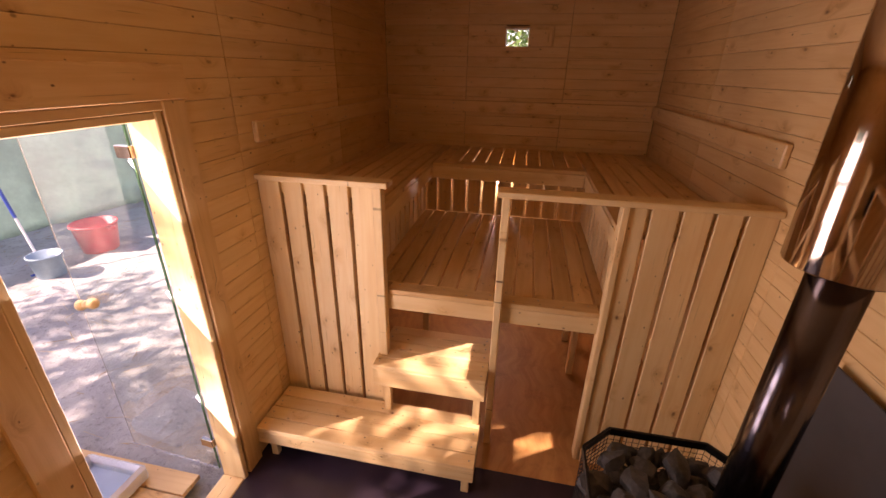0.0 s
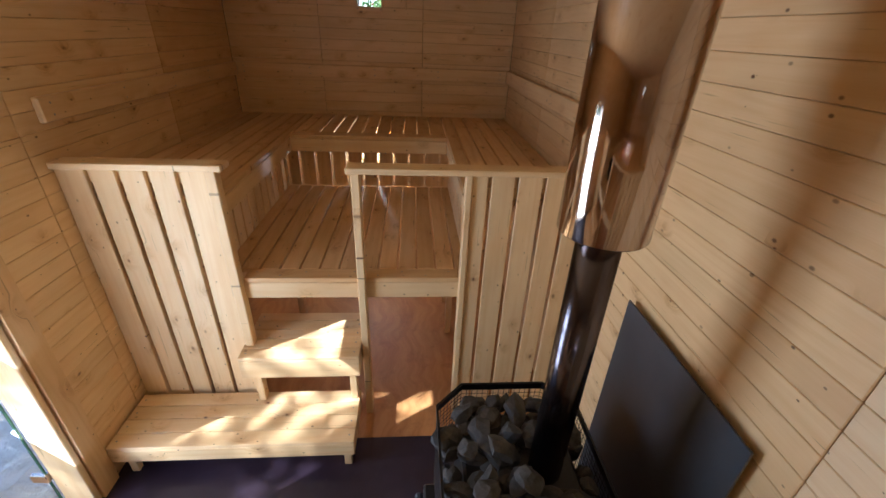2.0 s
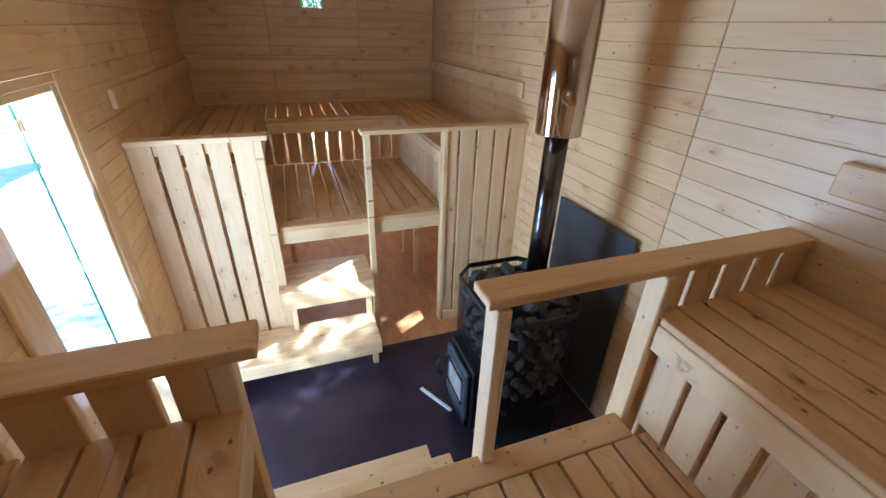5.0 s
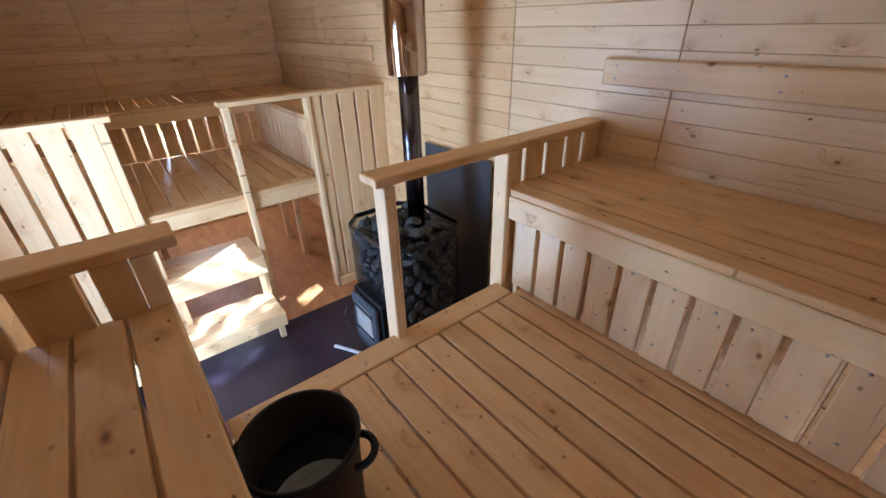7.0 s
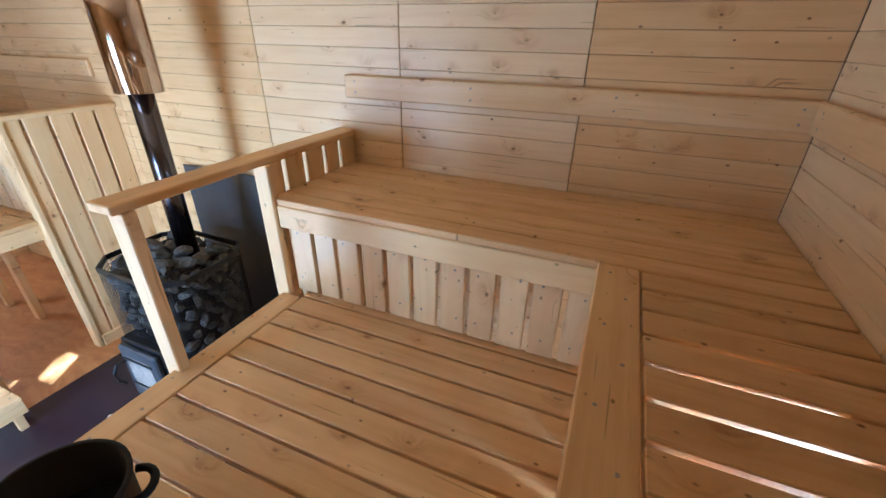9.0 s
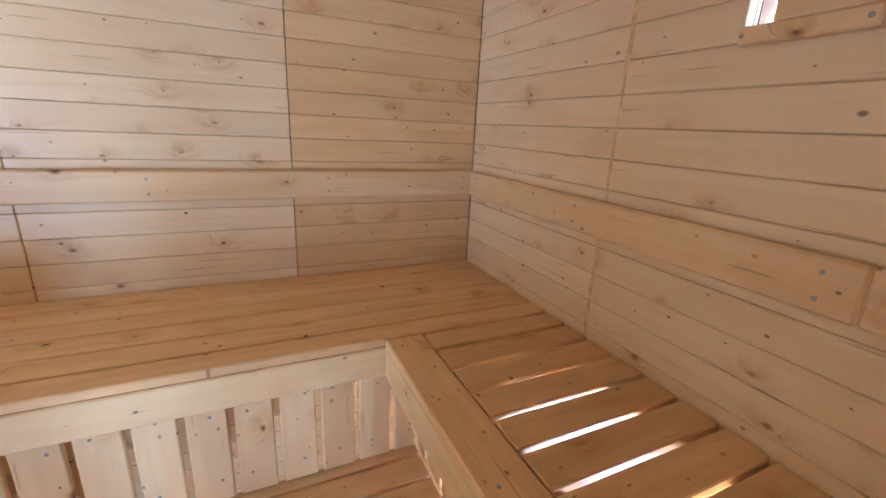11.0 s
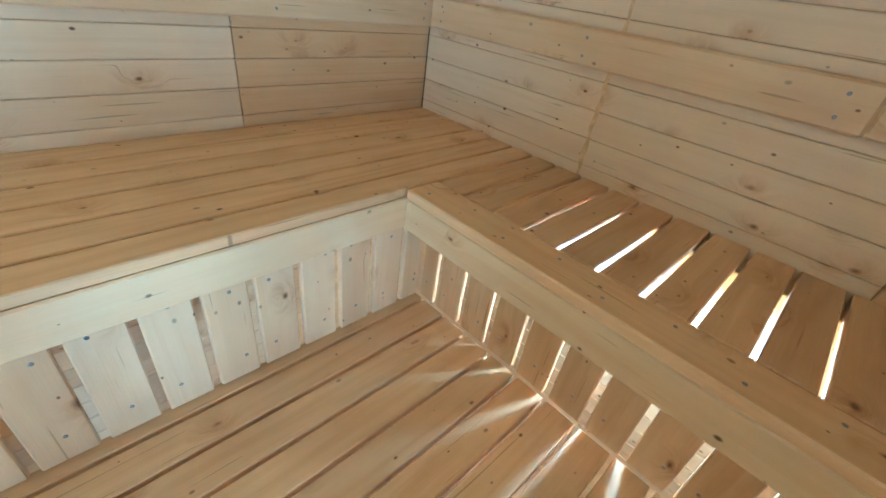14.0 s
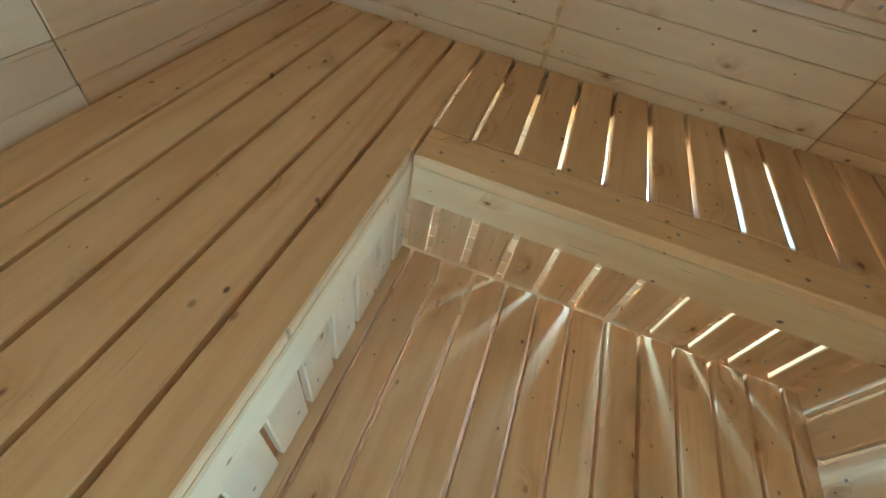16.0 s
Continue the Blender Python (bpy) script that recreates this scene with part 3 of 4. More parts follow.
def door_frame():
    ob = thing("door_frame", "pine frame and trim round the door opening", "door frame", (XL, 0.98, 0), kind="structure")
    for a, b in ((DOOR_Y0 - 0.001, DOOR_Y0 + 0.03), (DOOR_Y1 - 0.03, DOOR_Y1 + 0.001)):
        plank(ob, "jamb", XL - 0.12, XL + 0.016, a, b, -0.02, DOOR_Z, PINE_PALE, 0.004, along=2)
    plank(ob, "head_jamb", XL - 0.12, XL + 0.016, DOOR_Y0 + 0.031, DOOR_Y1 - 0.031, DOOR_Z - 0.03, DOOR_Z, PINE_PALE, 0.004)
    for a, b in ((DOOR_Y0 - 0.115, DOOR_Y0 - 0.002), (DOOR_Y1 + 0.012, DOOR_Y1 + 0.125)):
        plank(ob, "trim", XL + 0.0005, XL + 0.021, a, b, 0.005, DOOR_Z + 0.035, PINE_CAP, 0.004, along=2)
    plank(ob, "head_trim", XL + 0.0005, XL + 0.024, DOOR_Y0 - 0.30, DOOR_Y1 + 0.15, DOOR_Z + 0.036, DOOR_Z + 0.165, PINE_CAP, 0.004)
    plank(ob, "head_casing", XL + 0.0005, XL + 0.019, DOOR_Y0 - 0.001, DOOR_Y1 + 0.011, DOOR_Z + 0.001, DOOR_Z + 0.035, PINE_CAP, 0.003)
    plank(ob, "threshold", XL - 0.12, XL + 0.01, DOOR_Y0 + 0.031, DOOR_Y1 - 0.031, -0.02, 0.012, PINE_PALE, 0.004)


door_frame()


def glass_door():
    ob = thing("door_1", "open frameless glass door with a ball handle", "door", (XL - 0.125, DOOR_Y1 - 0.035, 0.05))
    m = Matrix.Translation((XL - 0.125, DOOR_Y1 - 0.033, 0.06)) @ Matrix.Rotation(radians(-4), 4, "Z")
    bm = box_bm(0.60, 0.008, 1.87, 0.001, m=Matrix.Translation((-0.31, 0, 0.935)))
    pane = part("glass_pane", bm, GLASS, ob, "clear glass with green edges", m)
    pane.visible_shadow = False
    for z in (0.19, 1.74):
        bm = box_bm(0.075, 0.028, 0.05, 0.003, m=Matrix.Translation((-0.035, 0, z)))
        part("hinge", bm, STAINLESS, ob, "steel glass clamp", m)
    bm = box_bm(0.004, 0.0088, 1.87, 0.0, m=Matrix.Translation((-0.0065, 0, 0.935)))
    part("glass_edge", bm, GLASS_EDGE, ob, "dark green glass edge", m)
    handle = bmesh.new()
    for k, r in ((-1, 0.027), (0, 0.021), (1, 0.027)):
        bmesh.ops.create_uvsphere(handle, u_segments=16, v_segments=10, radius=r, matrix=Matrix.Translation((-0.52 + k * 0.042, -0.03, 0.98 + k * 0.012)))
    part("handle", handle, PINE_PALE, ob, "three turned wooden balls", m, True)


glass_door()

# ---- vents ----


def vent(label, y, s, x0, x1, z0, z1, shut):
    """A sliding wooden vent beside a hole that spans x0 to x1; s is the way into the room and the way the slider goes."""
    ob = thing("window_vent", label, "vent", ((x0 + x1) / 2, y, z0))
    lo = lambda a, b: (min(a, b), max(a, b))
    h0, h1 = (x1, x0) if s > 0 else (x0, x1)          # h0: the side that opens first
    d = -s
    plank(ob, "rail", *lo(h0 - d * 0.010, h1 + d * 0.01), *lo(y + s * 0.0008, y + s * 0.026), z1 + 0.0006, z1 + 0.018, PINE_WALL, 0.003)
    plank(ob, "rail", *lo(h0 - d * 0.010, h1 + d * 0.005), *lo(y + s * 0.0008, y + s * 0.026), z0 - 0.034, z0 - 0.0006, PINE_WALL, 0.003)
    plank(ob, "stop", *lo(h0 - d * 0.010, h0 - d * 0.001), *lo(y + s * 0.0008, y + s * 0.026), z0, z1, PINE_WALL, 0.002, along=2)
    plank(ob, "stop", *lo(h1 + d * (shut + 0.012), h1 + d * (shut + 0.024)), *lo(y + s * 0.0008, y + s * 0.026), z0 - 0.012, z1 + 0.018, PINE_WALL, 0.003, along=2)
    plank(ob, "slider", *lo(h1 + d * shut - d * (abs(x1 - x0) - 0.004), h1 + d * (shut + 0.010)), *lo(y + s * 0.003, y + s * 0.018), z0 - 0.0, z1 - 0.001, PINE_WALL, 0.003)
    for x in (h0 - d * 0.002, h1 - d * 0.008):
        for z in (z1 + 0.009, z0 - 0.017):
            screw(ob, (x, y + s * 0.0262, z), (0, s, 0))
    plank(ob, "pull", *lo(h1 + d * (shut - 0.03), h1 + d * (shut - 0.018)), *lo(y + s * 0.0185, y + s * 0.034), z0 + 0.035, z1 - 0.03, PINE_CAP, 0.003, along=2)
    return ob


vent("half-open sliding wooden vent high on the end wall", YB, 1, -0.235, -0.037, 2.258, 2.380, 0.038)
vent("open sliding wooden vent high on the end wall", YA, -1, -0.284, -0.09, 2.318, 2.455, 0.19)
tagged(plank(None, "wall_batten", 0.262, 0.706, YA - 0.018, YA - 0.0008, 2.18, 2.215, PINE_WALL, 0.003), "short pine batten on the end wall", "batten")

# ---- stove ----
SX, SY = 0.54, 0.852


def octagon(r, c):
    q = r * 1.165
    return [(-r, -q + c), (-r + c, -q), (r - c, -q), (r, -q + c), (r, q - c), (r - c, q), (-r + c, q), (-r, q - c)]


def stove():
    ob = thing("wood_stove", "black wood-burning sauna stove with a mesh basket of stones", "stove", (SX, SY, 0.004))
    shape = octagon(0.27, 0.105)
    # fire box
    bm = bmesh.new()
    box_bm(0.38, 0.40, 0.86, 0.01, bm, Matrix.Translation((SX, SY, 0.46)))
    part("fire_box", bm, BLACK_STEEL, ob)
    bm = bmesh.new()
    for z0, z1, poly in ((0.02, 0.05, shape), (0.30, 0.325, shape)):
        low = [bm.verts.new((SX + x, SY + y, z0)) for x, y in poly]
        high = [bm.verts.new((SX + x, SY + y, z1)) for x, y in poly]
        bm.faces.new(low[::-1]), bm.faces.new(high)
        for k in range(8):
            bm.faces.new((low[k], low[(k + 1) % 8], high[(k + 1) % 8], high[k]))
    part("base_plate", bm, BLACK_STEEL, ob)
    for x in (-0.2, 0.2):
        for y in (-0.2, 0.2):
            part("foot", span_box(bmesh.new(), SX + x - 0.02, SX + x + 0.02, SY + y - 0.02, SY + y + 0.02, 0.004, 0.0195), BLACK_STEEL, ob)
    # basket rim and mesh
    for z0, z1, name in ((0.905, 0.932, "basket_rim"), (0.325, 0.345, "basket_foot")):
        bm = bmesh.new()
        for k in range(8):
            a, b = shape[k], shape[(k + 1) % 8]
            p, q = [(o[0] * 0.97, o[1] * 0.97) for o in (a, b)]
            v = [bm.verts.new((SX + u[0], SY + u[1], z)) for z in (z0, z1) for u in (a, b, q, p)]
            for f in ((0, 1, 5, 4), (2, 3, 7, 6), (4, 5, 6, 7), (3, 2, 1, 0)):
                bm.faces.new([v[i] for i in f])
        part(name, bm, BASKET, ob, "dark steel band")
    bm = bmesh.new()
    for k in range(8):
        a, b = Vector((*shape[k], 0)), Vector((*shape[(k + 1) % 8], 0))
        n = max(2, round((b - a).length / 0.022))
        for j in range(n + 1):
            p = a.lerp(b, j / n) * 0.985
            rod(bm, (SX + p.x, SY + p.y, 0.33), (SX + p.x, SY + p.y, 0.92), 0.0013, 4)
        for j in range(1, 27):
            z = 0.34 + j * 0.0215
            rod(bm, (SX + a.x * 0.985, SY + a.y * 0.985, z), (SX + b.x * 0.985, SY + b.y * 0.985, z), 0.0013, 4)
    part("wire_mesh", bm, BASKET, ob, "square steel wire mesh")
    # fire door on the side of the room's door
    dx = SX - 0.262
    body = part("door_tunnel", span_box(bmesh.new(), dx - 0.05, dx + 0.16, SY - 0.17, SY + 0.17, 0.07, 0.52, 0.008), BLACK_STEEL, ob)
    door = part("fire_door", span_box(bmesh.new(), dx - 0.085, dx - 0.052, SY - 0.15, SY + 0.15, 0.14, 0.50, 0.010), GREY_STEEL, ob, "grey steel fire door")
    part("oven_glass", span_box(bmesh.new(), dx - 0.089, dx - 0.0855, SY - 0.095, SY + 0.095, 0.22, 0.44, 0.001), OVEN_GLASS, door, "sooty glass")
    for z in (0.43, 0.25):
        part("glass_strip", span_box(bmesh.new(), dx - 0.096, dx - 0.0895, SY - 0.112, SY + 0.112, z - 0.006, z + 0.006), BLACK_STEEL, door)
    pts = [(dx - 0.086, SY + 0.125, 0.40), (dx - 0.13, SY + 0.135, 0.395), (dx - 0.15, SY + 0.14, 0.35), (dx - 0.145, SY + 0.14, 0.29), (dx - 0.12, SY + 0.135, 0.255)]
    part("handle", tube(pts, 0.008), BLACK_STEEL, door, "bent black handle")
    part("ash_drawer", span_box(bmesh.new(), dx - 0.075, dx - 0.052, SY - 0.14, SY + 0.14, 0.075, 0.132, 0.005), BLACK_STEEL, ob)
    return ob


stove()


def stone_mesh(seed, sx, sy, sz):
    rng = random.Random(seed)
    bm = bmesh.new()
    bmesh.ops.create_icosphere(bm, subdivisions=2, radius=1.0)
    planes = [(Vector((rng.uniform(-1, 1), rng.uniform(-1, 1), rng.uniform(-1, 1))).normalized(), rng.uniform(0.5, 0.82)) for _ in range(13)]
    for v in bm.verts:
        for nrm, d in planes:
            over = v.co.dot(nrm) - d
            if over > 0:
                v.co -= nrm * over * 0.97
        v.co += v.co.normalized() * noise.noise(v.co * 2.2 + Vector((seed, 0, 0))) * 0.12
        v.co = Vector((v.co.x * sx, v.co.y * sy, v.co.z * sz))
    me = bpy.data.meshes.new("stone")
    bm.to_mesh(me)
    bm.free()
    me.materials.append(STONE)
    return me


STONES = [stone_mesh(k, *s) for k, s in enumerate([(0.075, 0.050, 0.040), (0.068, 0.056, 0.038), (0.088, 0.042, 0.036), (0.062, 0.054, 0.045), (0.055, 0.042, 0.034), (0.074, 0.06, 0.042)])]


def stones():
    rng = random.Random(5)
    for layer, z, step in ((0, 0.888, 0.086), (1, 0.935, 0.097), (2, 0.972, 0.14)):
        for i in range(-4, 5):
            for j in range(-4, 5):
                x = (i + (0.5 if j % 2 else 0.0) + 0.3 * layer) * step + rng.uniform(-0.018, 0.018)
                y = j * step * 0.92 + rng.uniform(-0.018, 0.018)
                inset = 0.022 * layer
                if abs(x) > 0.226 - inset or abs(y) > 0.274 - inset or abs(x) + abs(y) > 0.412 - inset * 1.6 or math.hypot(x - 0.092, y + 0.037) < 0.098:
                    continue
                if layer == 2 and rng.random() < 0.45:
                    continue
                ob = tagged(new("stove_stone", STONES[rng.randrange(6)]), "dark grey split sauna stone on the stove", "stone", "stones on the stove")
                ob.matrix_basis = pose(SX + x, SY + y, z + rng.uniform(-0.012, 0.012), rng.uniform(-24, 24), rng.uniform(-24, 24), rng.uniform(0, 360))
                ob.scale = Vector((1, 1, 1)) * rng.uniform(0.72, 1.12)
    # the stones behind the mesh
    bm = bmesh.new()
    shape = octagon(0.222, 0.083)
    for row in range(9):
        z = 0.37 + row * 0.063
        for e in range(8):
            a, b = Vector((*shape[e], 0)), Vector((*shape[(e + 1) % 8], 0))
            n = max(1, round((b - a).length / 0.08))
            for j in range(n):
                p = a.lerp(b, (j + 0.5 + 0.4 * (row % 2)) / n)
                if p.x < -0.2 and z < 0.53 and abs(p.y) < 0.19:
                    continue
                m = pose(SX + p.x, SY + p.y, z + rng.uniform(-0.01, 0.01), rng.uniform(0, 360), rng.uniform(0, 360), rng.uniform(0, 360))
                before = len(bm.verts)
                bm.from_mesh(STONES[rng.randrange(6)])
                bm.verts.ensure_lookup_table()
                for v in bm.verts[before:]:
                    v.co = m @ (v.co * 0.7)
    tagged(part("stones_in_basket", bm, STONE), "dark split stones packed behind the stove mesh", "stones", kind="stuff")


stones()


def chimney():
    px, py = 0.620, 0.822
    ob = thing("chimney_pipe", "black flue pipe in a polished steel insulated sleeve", "chimney", (px, py, 0.89))
    m = Matrix.Translation((px, py, 0))
    part("flue", lathe([(0.0, 0.88), (0.054, 0.88), (0.054, 1.79), (0.0, 1.79)], 40, m=m), HEATED_STEEL, ob, "heat-tinted dark steel", None, True)
    part("insulated_sleeve", lathe([(0.056, 1.772), (0.102, 1.772), (0.104, 1.775), (0.104, 2.62), (0.0, 2.62)], 48, m=m), STAINLESS, ob, "polished stainless steel", None, True)


chimney()

bm = span_box(bmesh.new(), XR - 0.034, XR - 0.026, 0.598, 1.262, 0.06, 1.264, 0.001)
shield = tagged(part("heat_shield", bm, SLATE), "dark grey fireproof board standing off the wall behind the stove", "heat shield")
for y in (0.68, 1.18):
    for z in (0.2, 1.15):
        part("spacer", span_box(bmesh.new(), XR - 0.0255, XR - 0.0005, y - 0.015, y + 0.015, z - 0.015, z + 0.015), BLACK_STEEL, shield)

for a, b in (((0.067, 1.137), (0.20, 0.90)), ((0.33, 0.60), (0.46, 0.52))):
    d = math.degrees(math.atan2(b[1] - a[1], b[0] - a[0]))
    bm = box_bm(math.hypot(b[0] - a[0], b[1] - a[1]), 0.022, 0.012, 0.002)
    tagged(part("batten", bm, WHITE_WOOD, m=pose((a[0] + b[0]) / 2, (a[1] + b[1]) / 2, 0.0103, 0, 0, d)), "short white batten lying on the dark floor by the stove", "batten")

# ---- pot ----


def pot():
    px, py = -0.588, -0.475
    ob = thing("water_pot", "black round pot half full of dark water on the low bench", "pot", (px, py, LOW))
    m = Matrix.Translation((px, py, LOW + 0.001))
    part("body", lathe([(0.0, 0.0), (0.10, 0.0), (0.106, 0.006), (0.120, 0.262), (0.125, 0.265), (0.126, 0.273), (0.116, 0.273), (0.101, 0.01), (0.0, 0.01)], 40, m=m), POT_BLACK, ob, "", None, True)
    part("water", lathe([(0.0, 0.15), (0.1085, 0.15)], 40, m=m), WATER, ob, "still dark water")
    for a in (-38, 142):
        pts = [(0.116 + 0.036 * math.sin(math.pi * k / 10), 0.04 * math.cos(math.pi * k / 10), 0.225) for k in range(11)]
        part("handle", tube(pts, 0.0085), POT_BLACK, ob, "", m @ Matrix.Rotation(radians(a), 4, "Z"), True)


pot()

# ---- outside ----
bm = bmesh.new()
bmesh.ops.create_grid(bm, x_segments=240, y_segments=240, size=9.0, matrix=Matrix.Translation((-6, 2, -0.085)))
for v in bm.verts:
    v.co.z += 0.035 * noise.noise(v.co * 1.3) + 0.022 * noise.noise(v.co * 5.0) + 0.012 * noise.noise(v.co * 11.0) if v.co.x < -1.7 else -0.05
for q in ((-400, -15.0, -400, 400), (3.0, 400, -400, 400), (-15.0, 3.0, 11.0, 400), (-15.0, 3.0, -400, -7.0)):
    f = [bm.verts.new((x, y, -0.10)) for x, y in ((q[0], q[2]), (q[1], q[2]), (q[1], q[3]), (q[0], q[3]))]
    bm.faces.new(f)
tagged(part("ground", bm, SAND, smooth=True), "dry trampled sandy soil with bits of straw", "ground", kind="structure")


def straw():
    """Bits of straw and twig strewn over the soil."""
    rng = random.Random(3)
    bm = bmesh.new()
    for _ in range(420):
        x, y = rng.uniform(-6.6, -1.75), rng.uniform(0.4, 6.0)
        a, n = rng.uniform(0, math.pi), rng.uniform(0.04, 0.2)
        z = -0.072 + 0.035 * noise.noise(Vector((x, y, -0.085)) * 1.3) + rng.uniform(0.0, 0.012)
        rod(bm, (x, y, z), (x + n * math.cos(a), y + n * math.sin(a), z + rng.uniform(-0.008, 0.012)), rng.uniform(0.0012, 0.0035), 4)
    tagged(part("straw", bm, STRAW), "bits of straw and twigs on the soil", "straw", kind="stuff")


straw()


def tarp():
    bm = bmesh.new()
    a, b = Vector((-7.15, 1.0, 0)), Vector((-6.35, 7.2, 0))
    cols = []
    for k in range(61):
        p = a.lerp(b, k / 60)
        col = []
        for j in range(14):
            z = -0.12 + 2.0 * j / 13
            fold = 0.05 * noise.noise(Vector((k * 0.33, z * 0.8, 0))) + 0.03 * noise.noise(Vector((k * 0.9 + z * 2.0, z, 3)))
            col.append(bm.verts.new((p.x + fold, p.y, z)))
        cols.append(col)
    for c, d in zip(cols, cols[1:]):
        for j in range(13):
            bm.faces.new((c[j], d[j], d[j + 1], c[j + 1]))
    bmesh.ops.solidify(bm, geom=bm.faces[:], thickness=0.004)
    tagged(part("tarpaulin", bm, TARP, smooth=True), "pale green translucent tarpaulin screen hung in folds", "tarpaulin")


tarp()


def tub(name, label, x, y, r, h, material, handle):
    ob = thing(name, label, "bucket", (x, y, -0.09))
    m = Matrix.Translation((x, y, -0.092))
    part("body", lathe([(0.0, 0.0), (r * 0.72, 0.0), (r * 0.76, 0.01), (r * 0.95, h * 0.93), (r, h * 0.935), (r, h), (r * 0.93, h), (r * 0.72, 0.012), (0.0, 0.012)], 36, m=m), material, ob, "", None, True)
    if handle:
        bm = bmesh.new()
        span_box(bm, x - r - 0.02, x - r + 0.01, y - 0.05, y + 0.05, h - 0.17, h - 0.12, 0.008)
        span_box(bm, x + r - 0.01, x + r + 0.02, y - 0.05, y + 0.05, h - 0.17, h - 0.12, 0.008)
        part("grip", bm, material, ob)
    return ob


tub("red_tub", "large red plastic tub standing on the sand", -5.27, 3.86, 0.25, 0.37, RED, True)
tub("bucket", "pale grey translucent bucket on the sand", -5.1, 3.12, 0.165, 0.27, ZINC, False)


def squeegee():
    ob = thing("squeegee", "floor squeegee with a blue handle leaning on the bucket", "squeegee", (-5.2, 3.2, -0.08))
    part("blade", rod(bmesh.new(), (-5.27, 3.03, -0.07), (-5.25, 3.32, -0.07), 0.014), BLUE, ob)
    part("pole", rod(bmesh.new(), (-5.26, 3.17, -0.06), (-5.40, 3.18, 0.55), 0.014), WHITE, ob, "white pole")
    part("grip", rod(bmesh.new(), (-5.40, 3.18, 0.55), (-5.56, 3.19, 1.25), 0.017), BLUE, ob, "blue sleeve")


squeegee()


def doorstep():
    ob = thing("doorstep", "low wooden duckboard step outside the door", "doorstep", (-2.0, 0.9, -0.09))
    for k in range(8):
        y = 0.22 + k * 0.135
        plank(ob, "board", -2.62 + 0.03 * (k % 3), -1.66 - 0.02 * (k % 2), y, y + 0.128, -0.075, -0.045, PINE_CAP, 0.004, along=0)
    for x in (-2.45, -1.85):
        plank(ob, "bearer", x, x + 0.05, 0.24, 1.28, -0.15, -0.0755, PINE_CAP, 0.004)
    bm = bmesh.new()
    span_box(bm, -2.32, -1.93, 0.88, 1.22, -0.044, 0.065, 0.02)
    top = [f for f in bm.faces if f.normal.z > 0.9 and f.calc_area() > 0.05]
    bmesh.ops.inset_region(bm, faces=top, thickness=0.018)
    for v in {v for f in top for v in f.verts}:
        v.co.z -= 0.085
    basin = thing("wash_basin", "white plastic basin with a little water on the doorstep", "basin", (-2.12, 1.05, -0.044))
    part("body", bm, WHITE, basin)
    part("water", span_box(bmesh.new(), -2.295, -1.955, 0.905, 1.195, 0.0, 0.018, 0.004), glass_material("basin_water", (0.85, 0.93, 0.97)), basin, "shallow clear water")


doorstep()



def tree():
    """A tree added out of view, so that its crown dapples the sun at the door."""
    rng = random.Random(11)
    base = Vector((-6.9, -2.15, -0.12))
    ob = thing("tree", "slender leafy tree shading the ground before the door", "tree", base)
    bm = bmesh.new()
    points = [base, base + Vector((0.1, 0.05, 2.2)), base + Vector((0.0, 0.15, 4.2)), base + Vector((0.15, 0.1, 6.5))]
    for k, (a, b) in enumerate(zip(points, points[1:])):
        m = Matrix.Translation((a + b) / 2) @ (b - a).to_track_quat("Z", "Y").to_matrix().to_4x4()
        bmesh.ops.create_cone(bm, cap_ends=True, segments=10, radius1=0.14 - 0.04 * k, radius2=0.10 - 0.04 * k + 0.005, depth=(b - a).length, matrix=m)
    tips = []
    for k in range(16):
        a = points[1].lerp(points[3], 0.2 + 0.75 * k / 16)
        turn = k * 2.4
        b = a + Vector((math.cos(turn), math.sin(turn), 0.55)) * rng.uniform(0.8, 1.5)
        rod(bm, a, b, 0.02, 5)
        tips += [a.lerp(b, f) for f in (0.55, 0.8, 1.0)]
    part("trunk", bm, OUTSIDE_WOOD, ob, "brown trunk with thin limbs")
    bm = bmesh.new()
    for tip in tips:
        for _ in range(80):
            c = tip + Vector((rng.gauss(0, 0.28), rng.gauss(0, 0.28), rng.gauss(0, 0.24)))
            m = Matrix.Translation(c) @ Euler((rng.uniform(0, 6), rng.uniform(0, 6), rng.uniform(0, 6))).to_matrix().to_4x4()
            bm.faces.new([bm.verts.new(m @ Vector(p)) for p in ((-0.055, 0, 0), (0, -0.032, 0.008), (0.06, 0, 0), (0, 0.032, 0.008))])
    part("crown", bm, GREEN, ob, "loose crown of small green leaves")


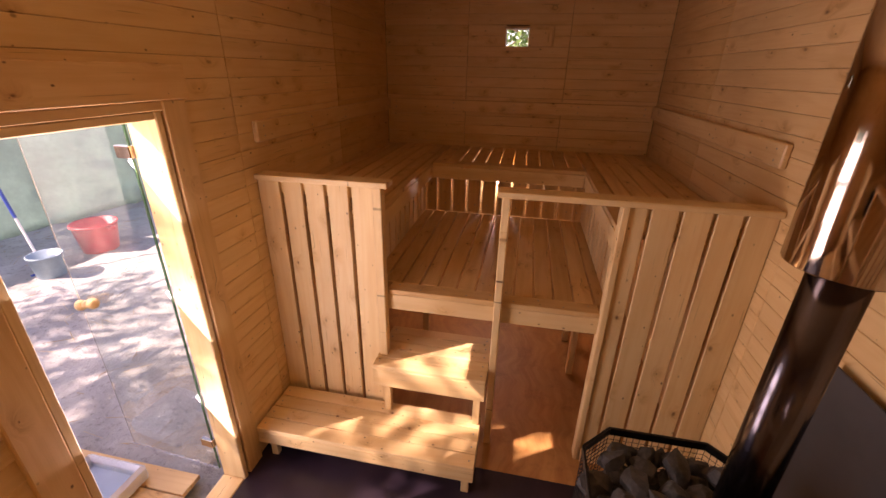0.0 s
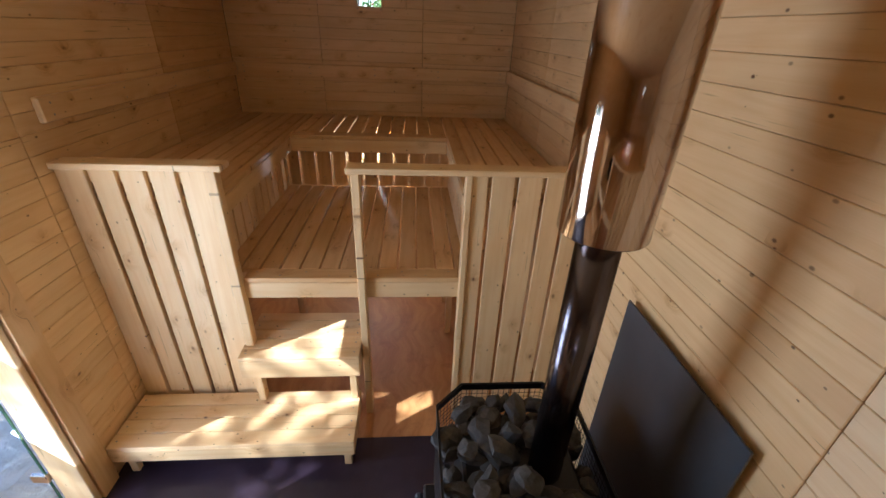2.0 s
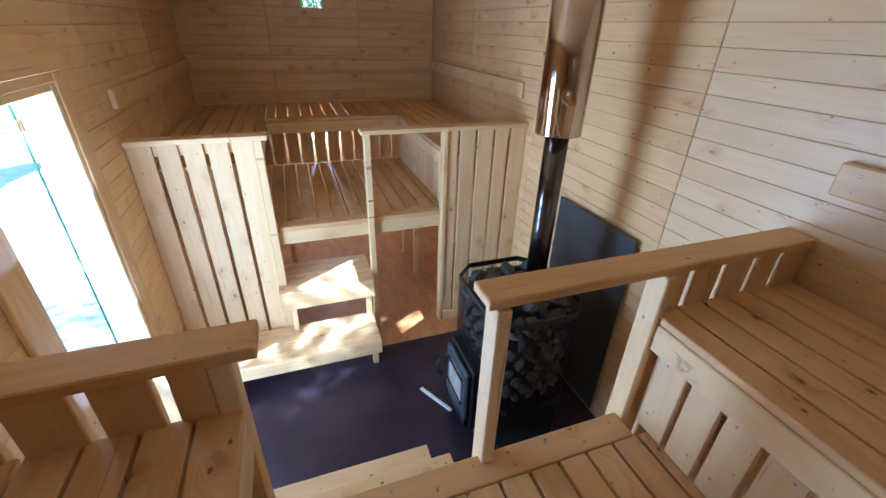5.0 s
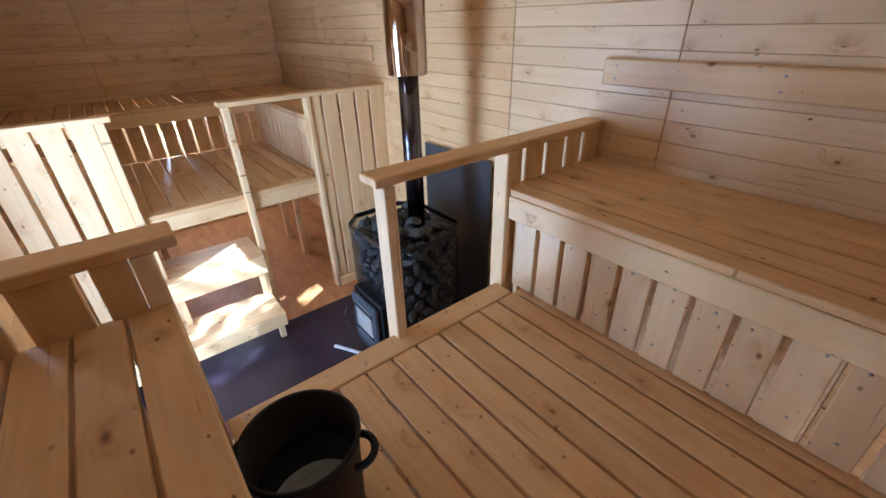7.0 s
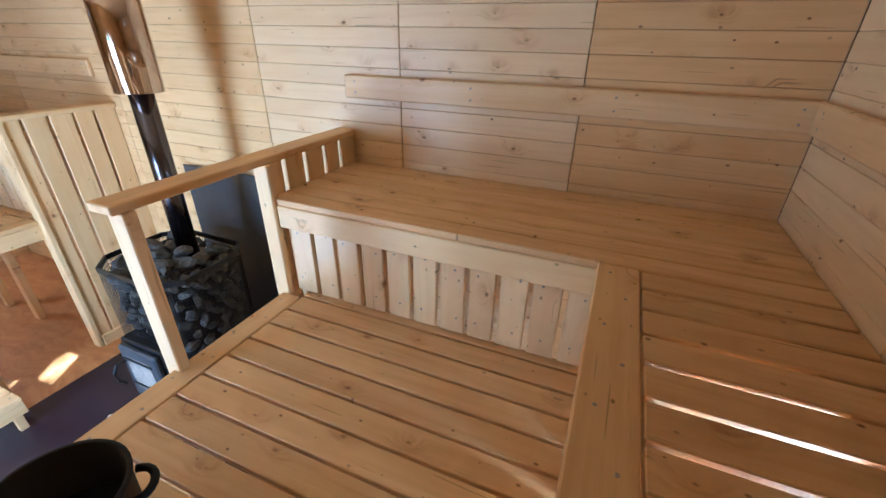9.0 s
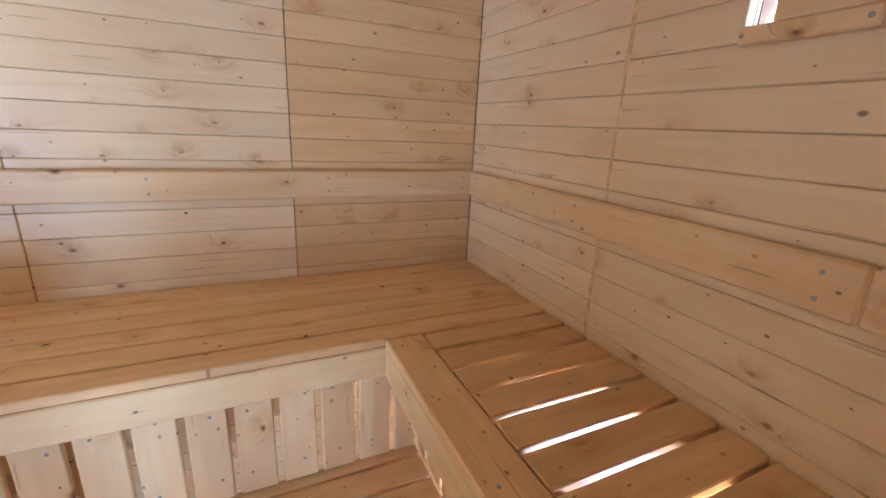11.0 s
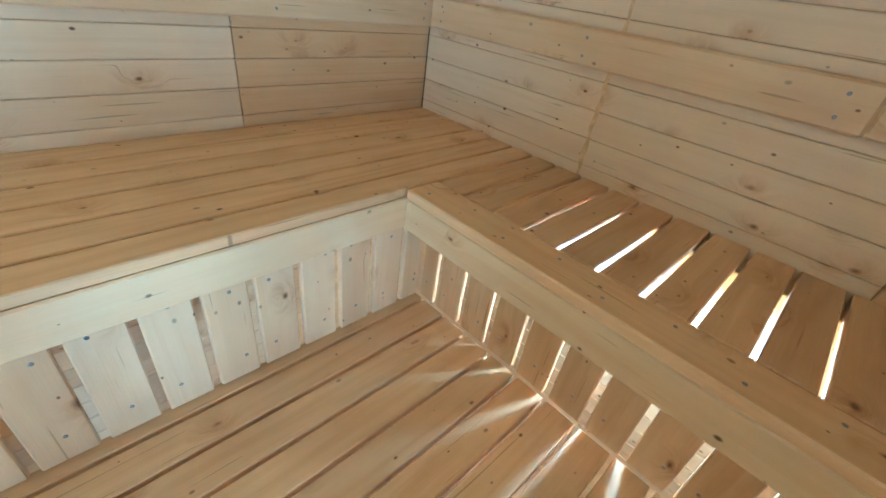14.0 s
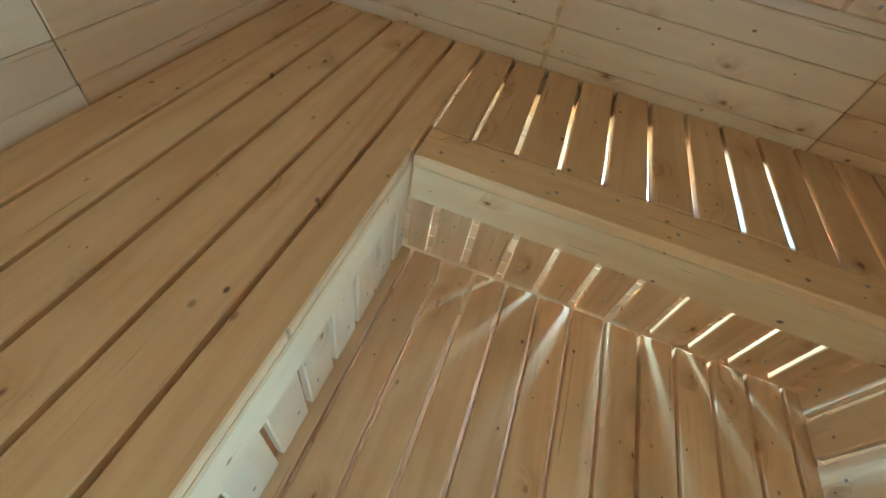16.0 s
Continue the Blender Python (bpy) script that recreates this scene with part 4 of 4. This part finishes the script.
tree()
# more unseen trees, added only to shade the soil before the door
for x, y, turn in ((-9.3, -1.7, 40), (-10.6, -2.4, 130), (-12.6, 2.2, 75)):
    copy_thing(scene.objects["tree"], pose(x, y, -0.12, 0, 0, turn))
# two larger unseen crowns, added to keep sun off the low step
copy_thing(scene.objects["tree"], pose(-8.4, -3.55, -0.12, 0, 0, 300) @ Matrix.Scale(1.2, 4))
copy_thing(scene.objects["tree"], pose(-8.3, -4.1, -0.12, 0, 0, 60) @ Matrix.Scale(1.2, 4))
# greenery behind the north vent
copy_thing(scene.objects["tree"], pose(-1.5, 9.6, -0.9))
copy_thing(scene.objects["tree"], pose(0.5, 8.6, -1.3, 0, 0, 110))

# ---- roof ----
bm = bmesh.new()
span_box(bm, XL - 0.42, XR + 0.42, YB - 0.3, YA + 0.3, EAVE + 0.068, EAVE + 0.11)
tagged(part("roof", bm, OUTSIDE_WOOD), "flat board roof with a small eave", "roof", kind="structure")

# ---- walls and their boards ----
wall("wall_east", "spruce board wall behind the stove", 0, XR, 1, YB, YA, (-1.152, -0.341, 0.50, 1.75, 2.9), [], 0.1, (PINE_AMBER, PINE_GREY, PINE_GREY, PINE_WALL, PINE_WALL, PINE_AMBER))
wall("wall_west", "spruce board wall with the door opening", 0, XL, -1, YB, YA, (-1.152, -0.341, 1.75, 2.9), [(DOOR_Y0, DOOR_Y1, -0.2, DOOR_Z)], 0.1, (PINE_AMBER, PINE_WALL, PINE_WALL, PINE_WALL, PINE_AMBER))
wall("wall_south", "spruce board wall with a small sliding vent", 1, YB, -1, XL, XR, (-0.525, 0.262), [(-0.235, -0.037, 2.258, 2.380)], 0.0, (PINE_AMBER, PINE_GREY, PINE_GREY))
wall("wall_north", "spruce board wall with a small open vent", 1, YA, 1, XL, XR, (-0.62, 0.262), [(-0.284, -0.09, 2.318, 2.455)], 0.0, (PINE_WALL, PINE_WALL, PINE_WALL))

# a run of varnish down the joint of the south wall
for z0, z1 in ((HIGH + 0.004, 1.755), (1.864, TOP - 0.003)):
    bm = bmesh.new()
    n = 24
    left = [(0.262 - 0.003 - 0.008 * (noise.noise(Vector((k * 0.5, 1.7, z0))) + 0.5), z0 + (z1 - z0) * k / n) for k in range(n + 1)]
    right = [(0.262 + 0.003 + 0.008 * (noise.noise(Vector((k * 0.5, 9.1, z0))) + 0.5), z0 + (z1 - z0) * k / n) for k in range(n + 1)]
    for (l0, l1, r0, r1) in zip(left, left[1:], right, right[1:]):
        bm.faces.new([bm.verts.new((x, YB + 0.0006, z)) for x, z in (l0, r0, r1, l1)])
    tagged(part("varnish_run", bm, VARNISH), "orange varnish run down a wall joint", "stain", kind="structure")
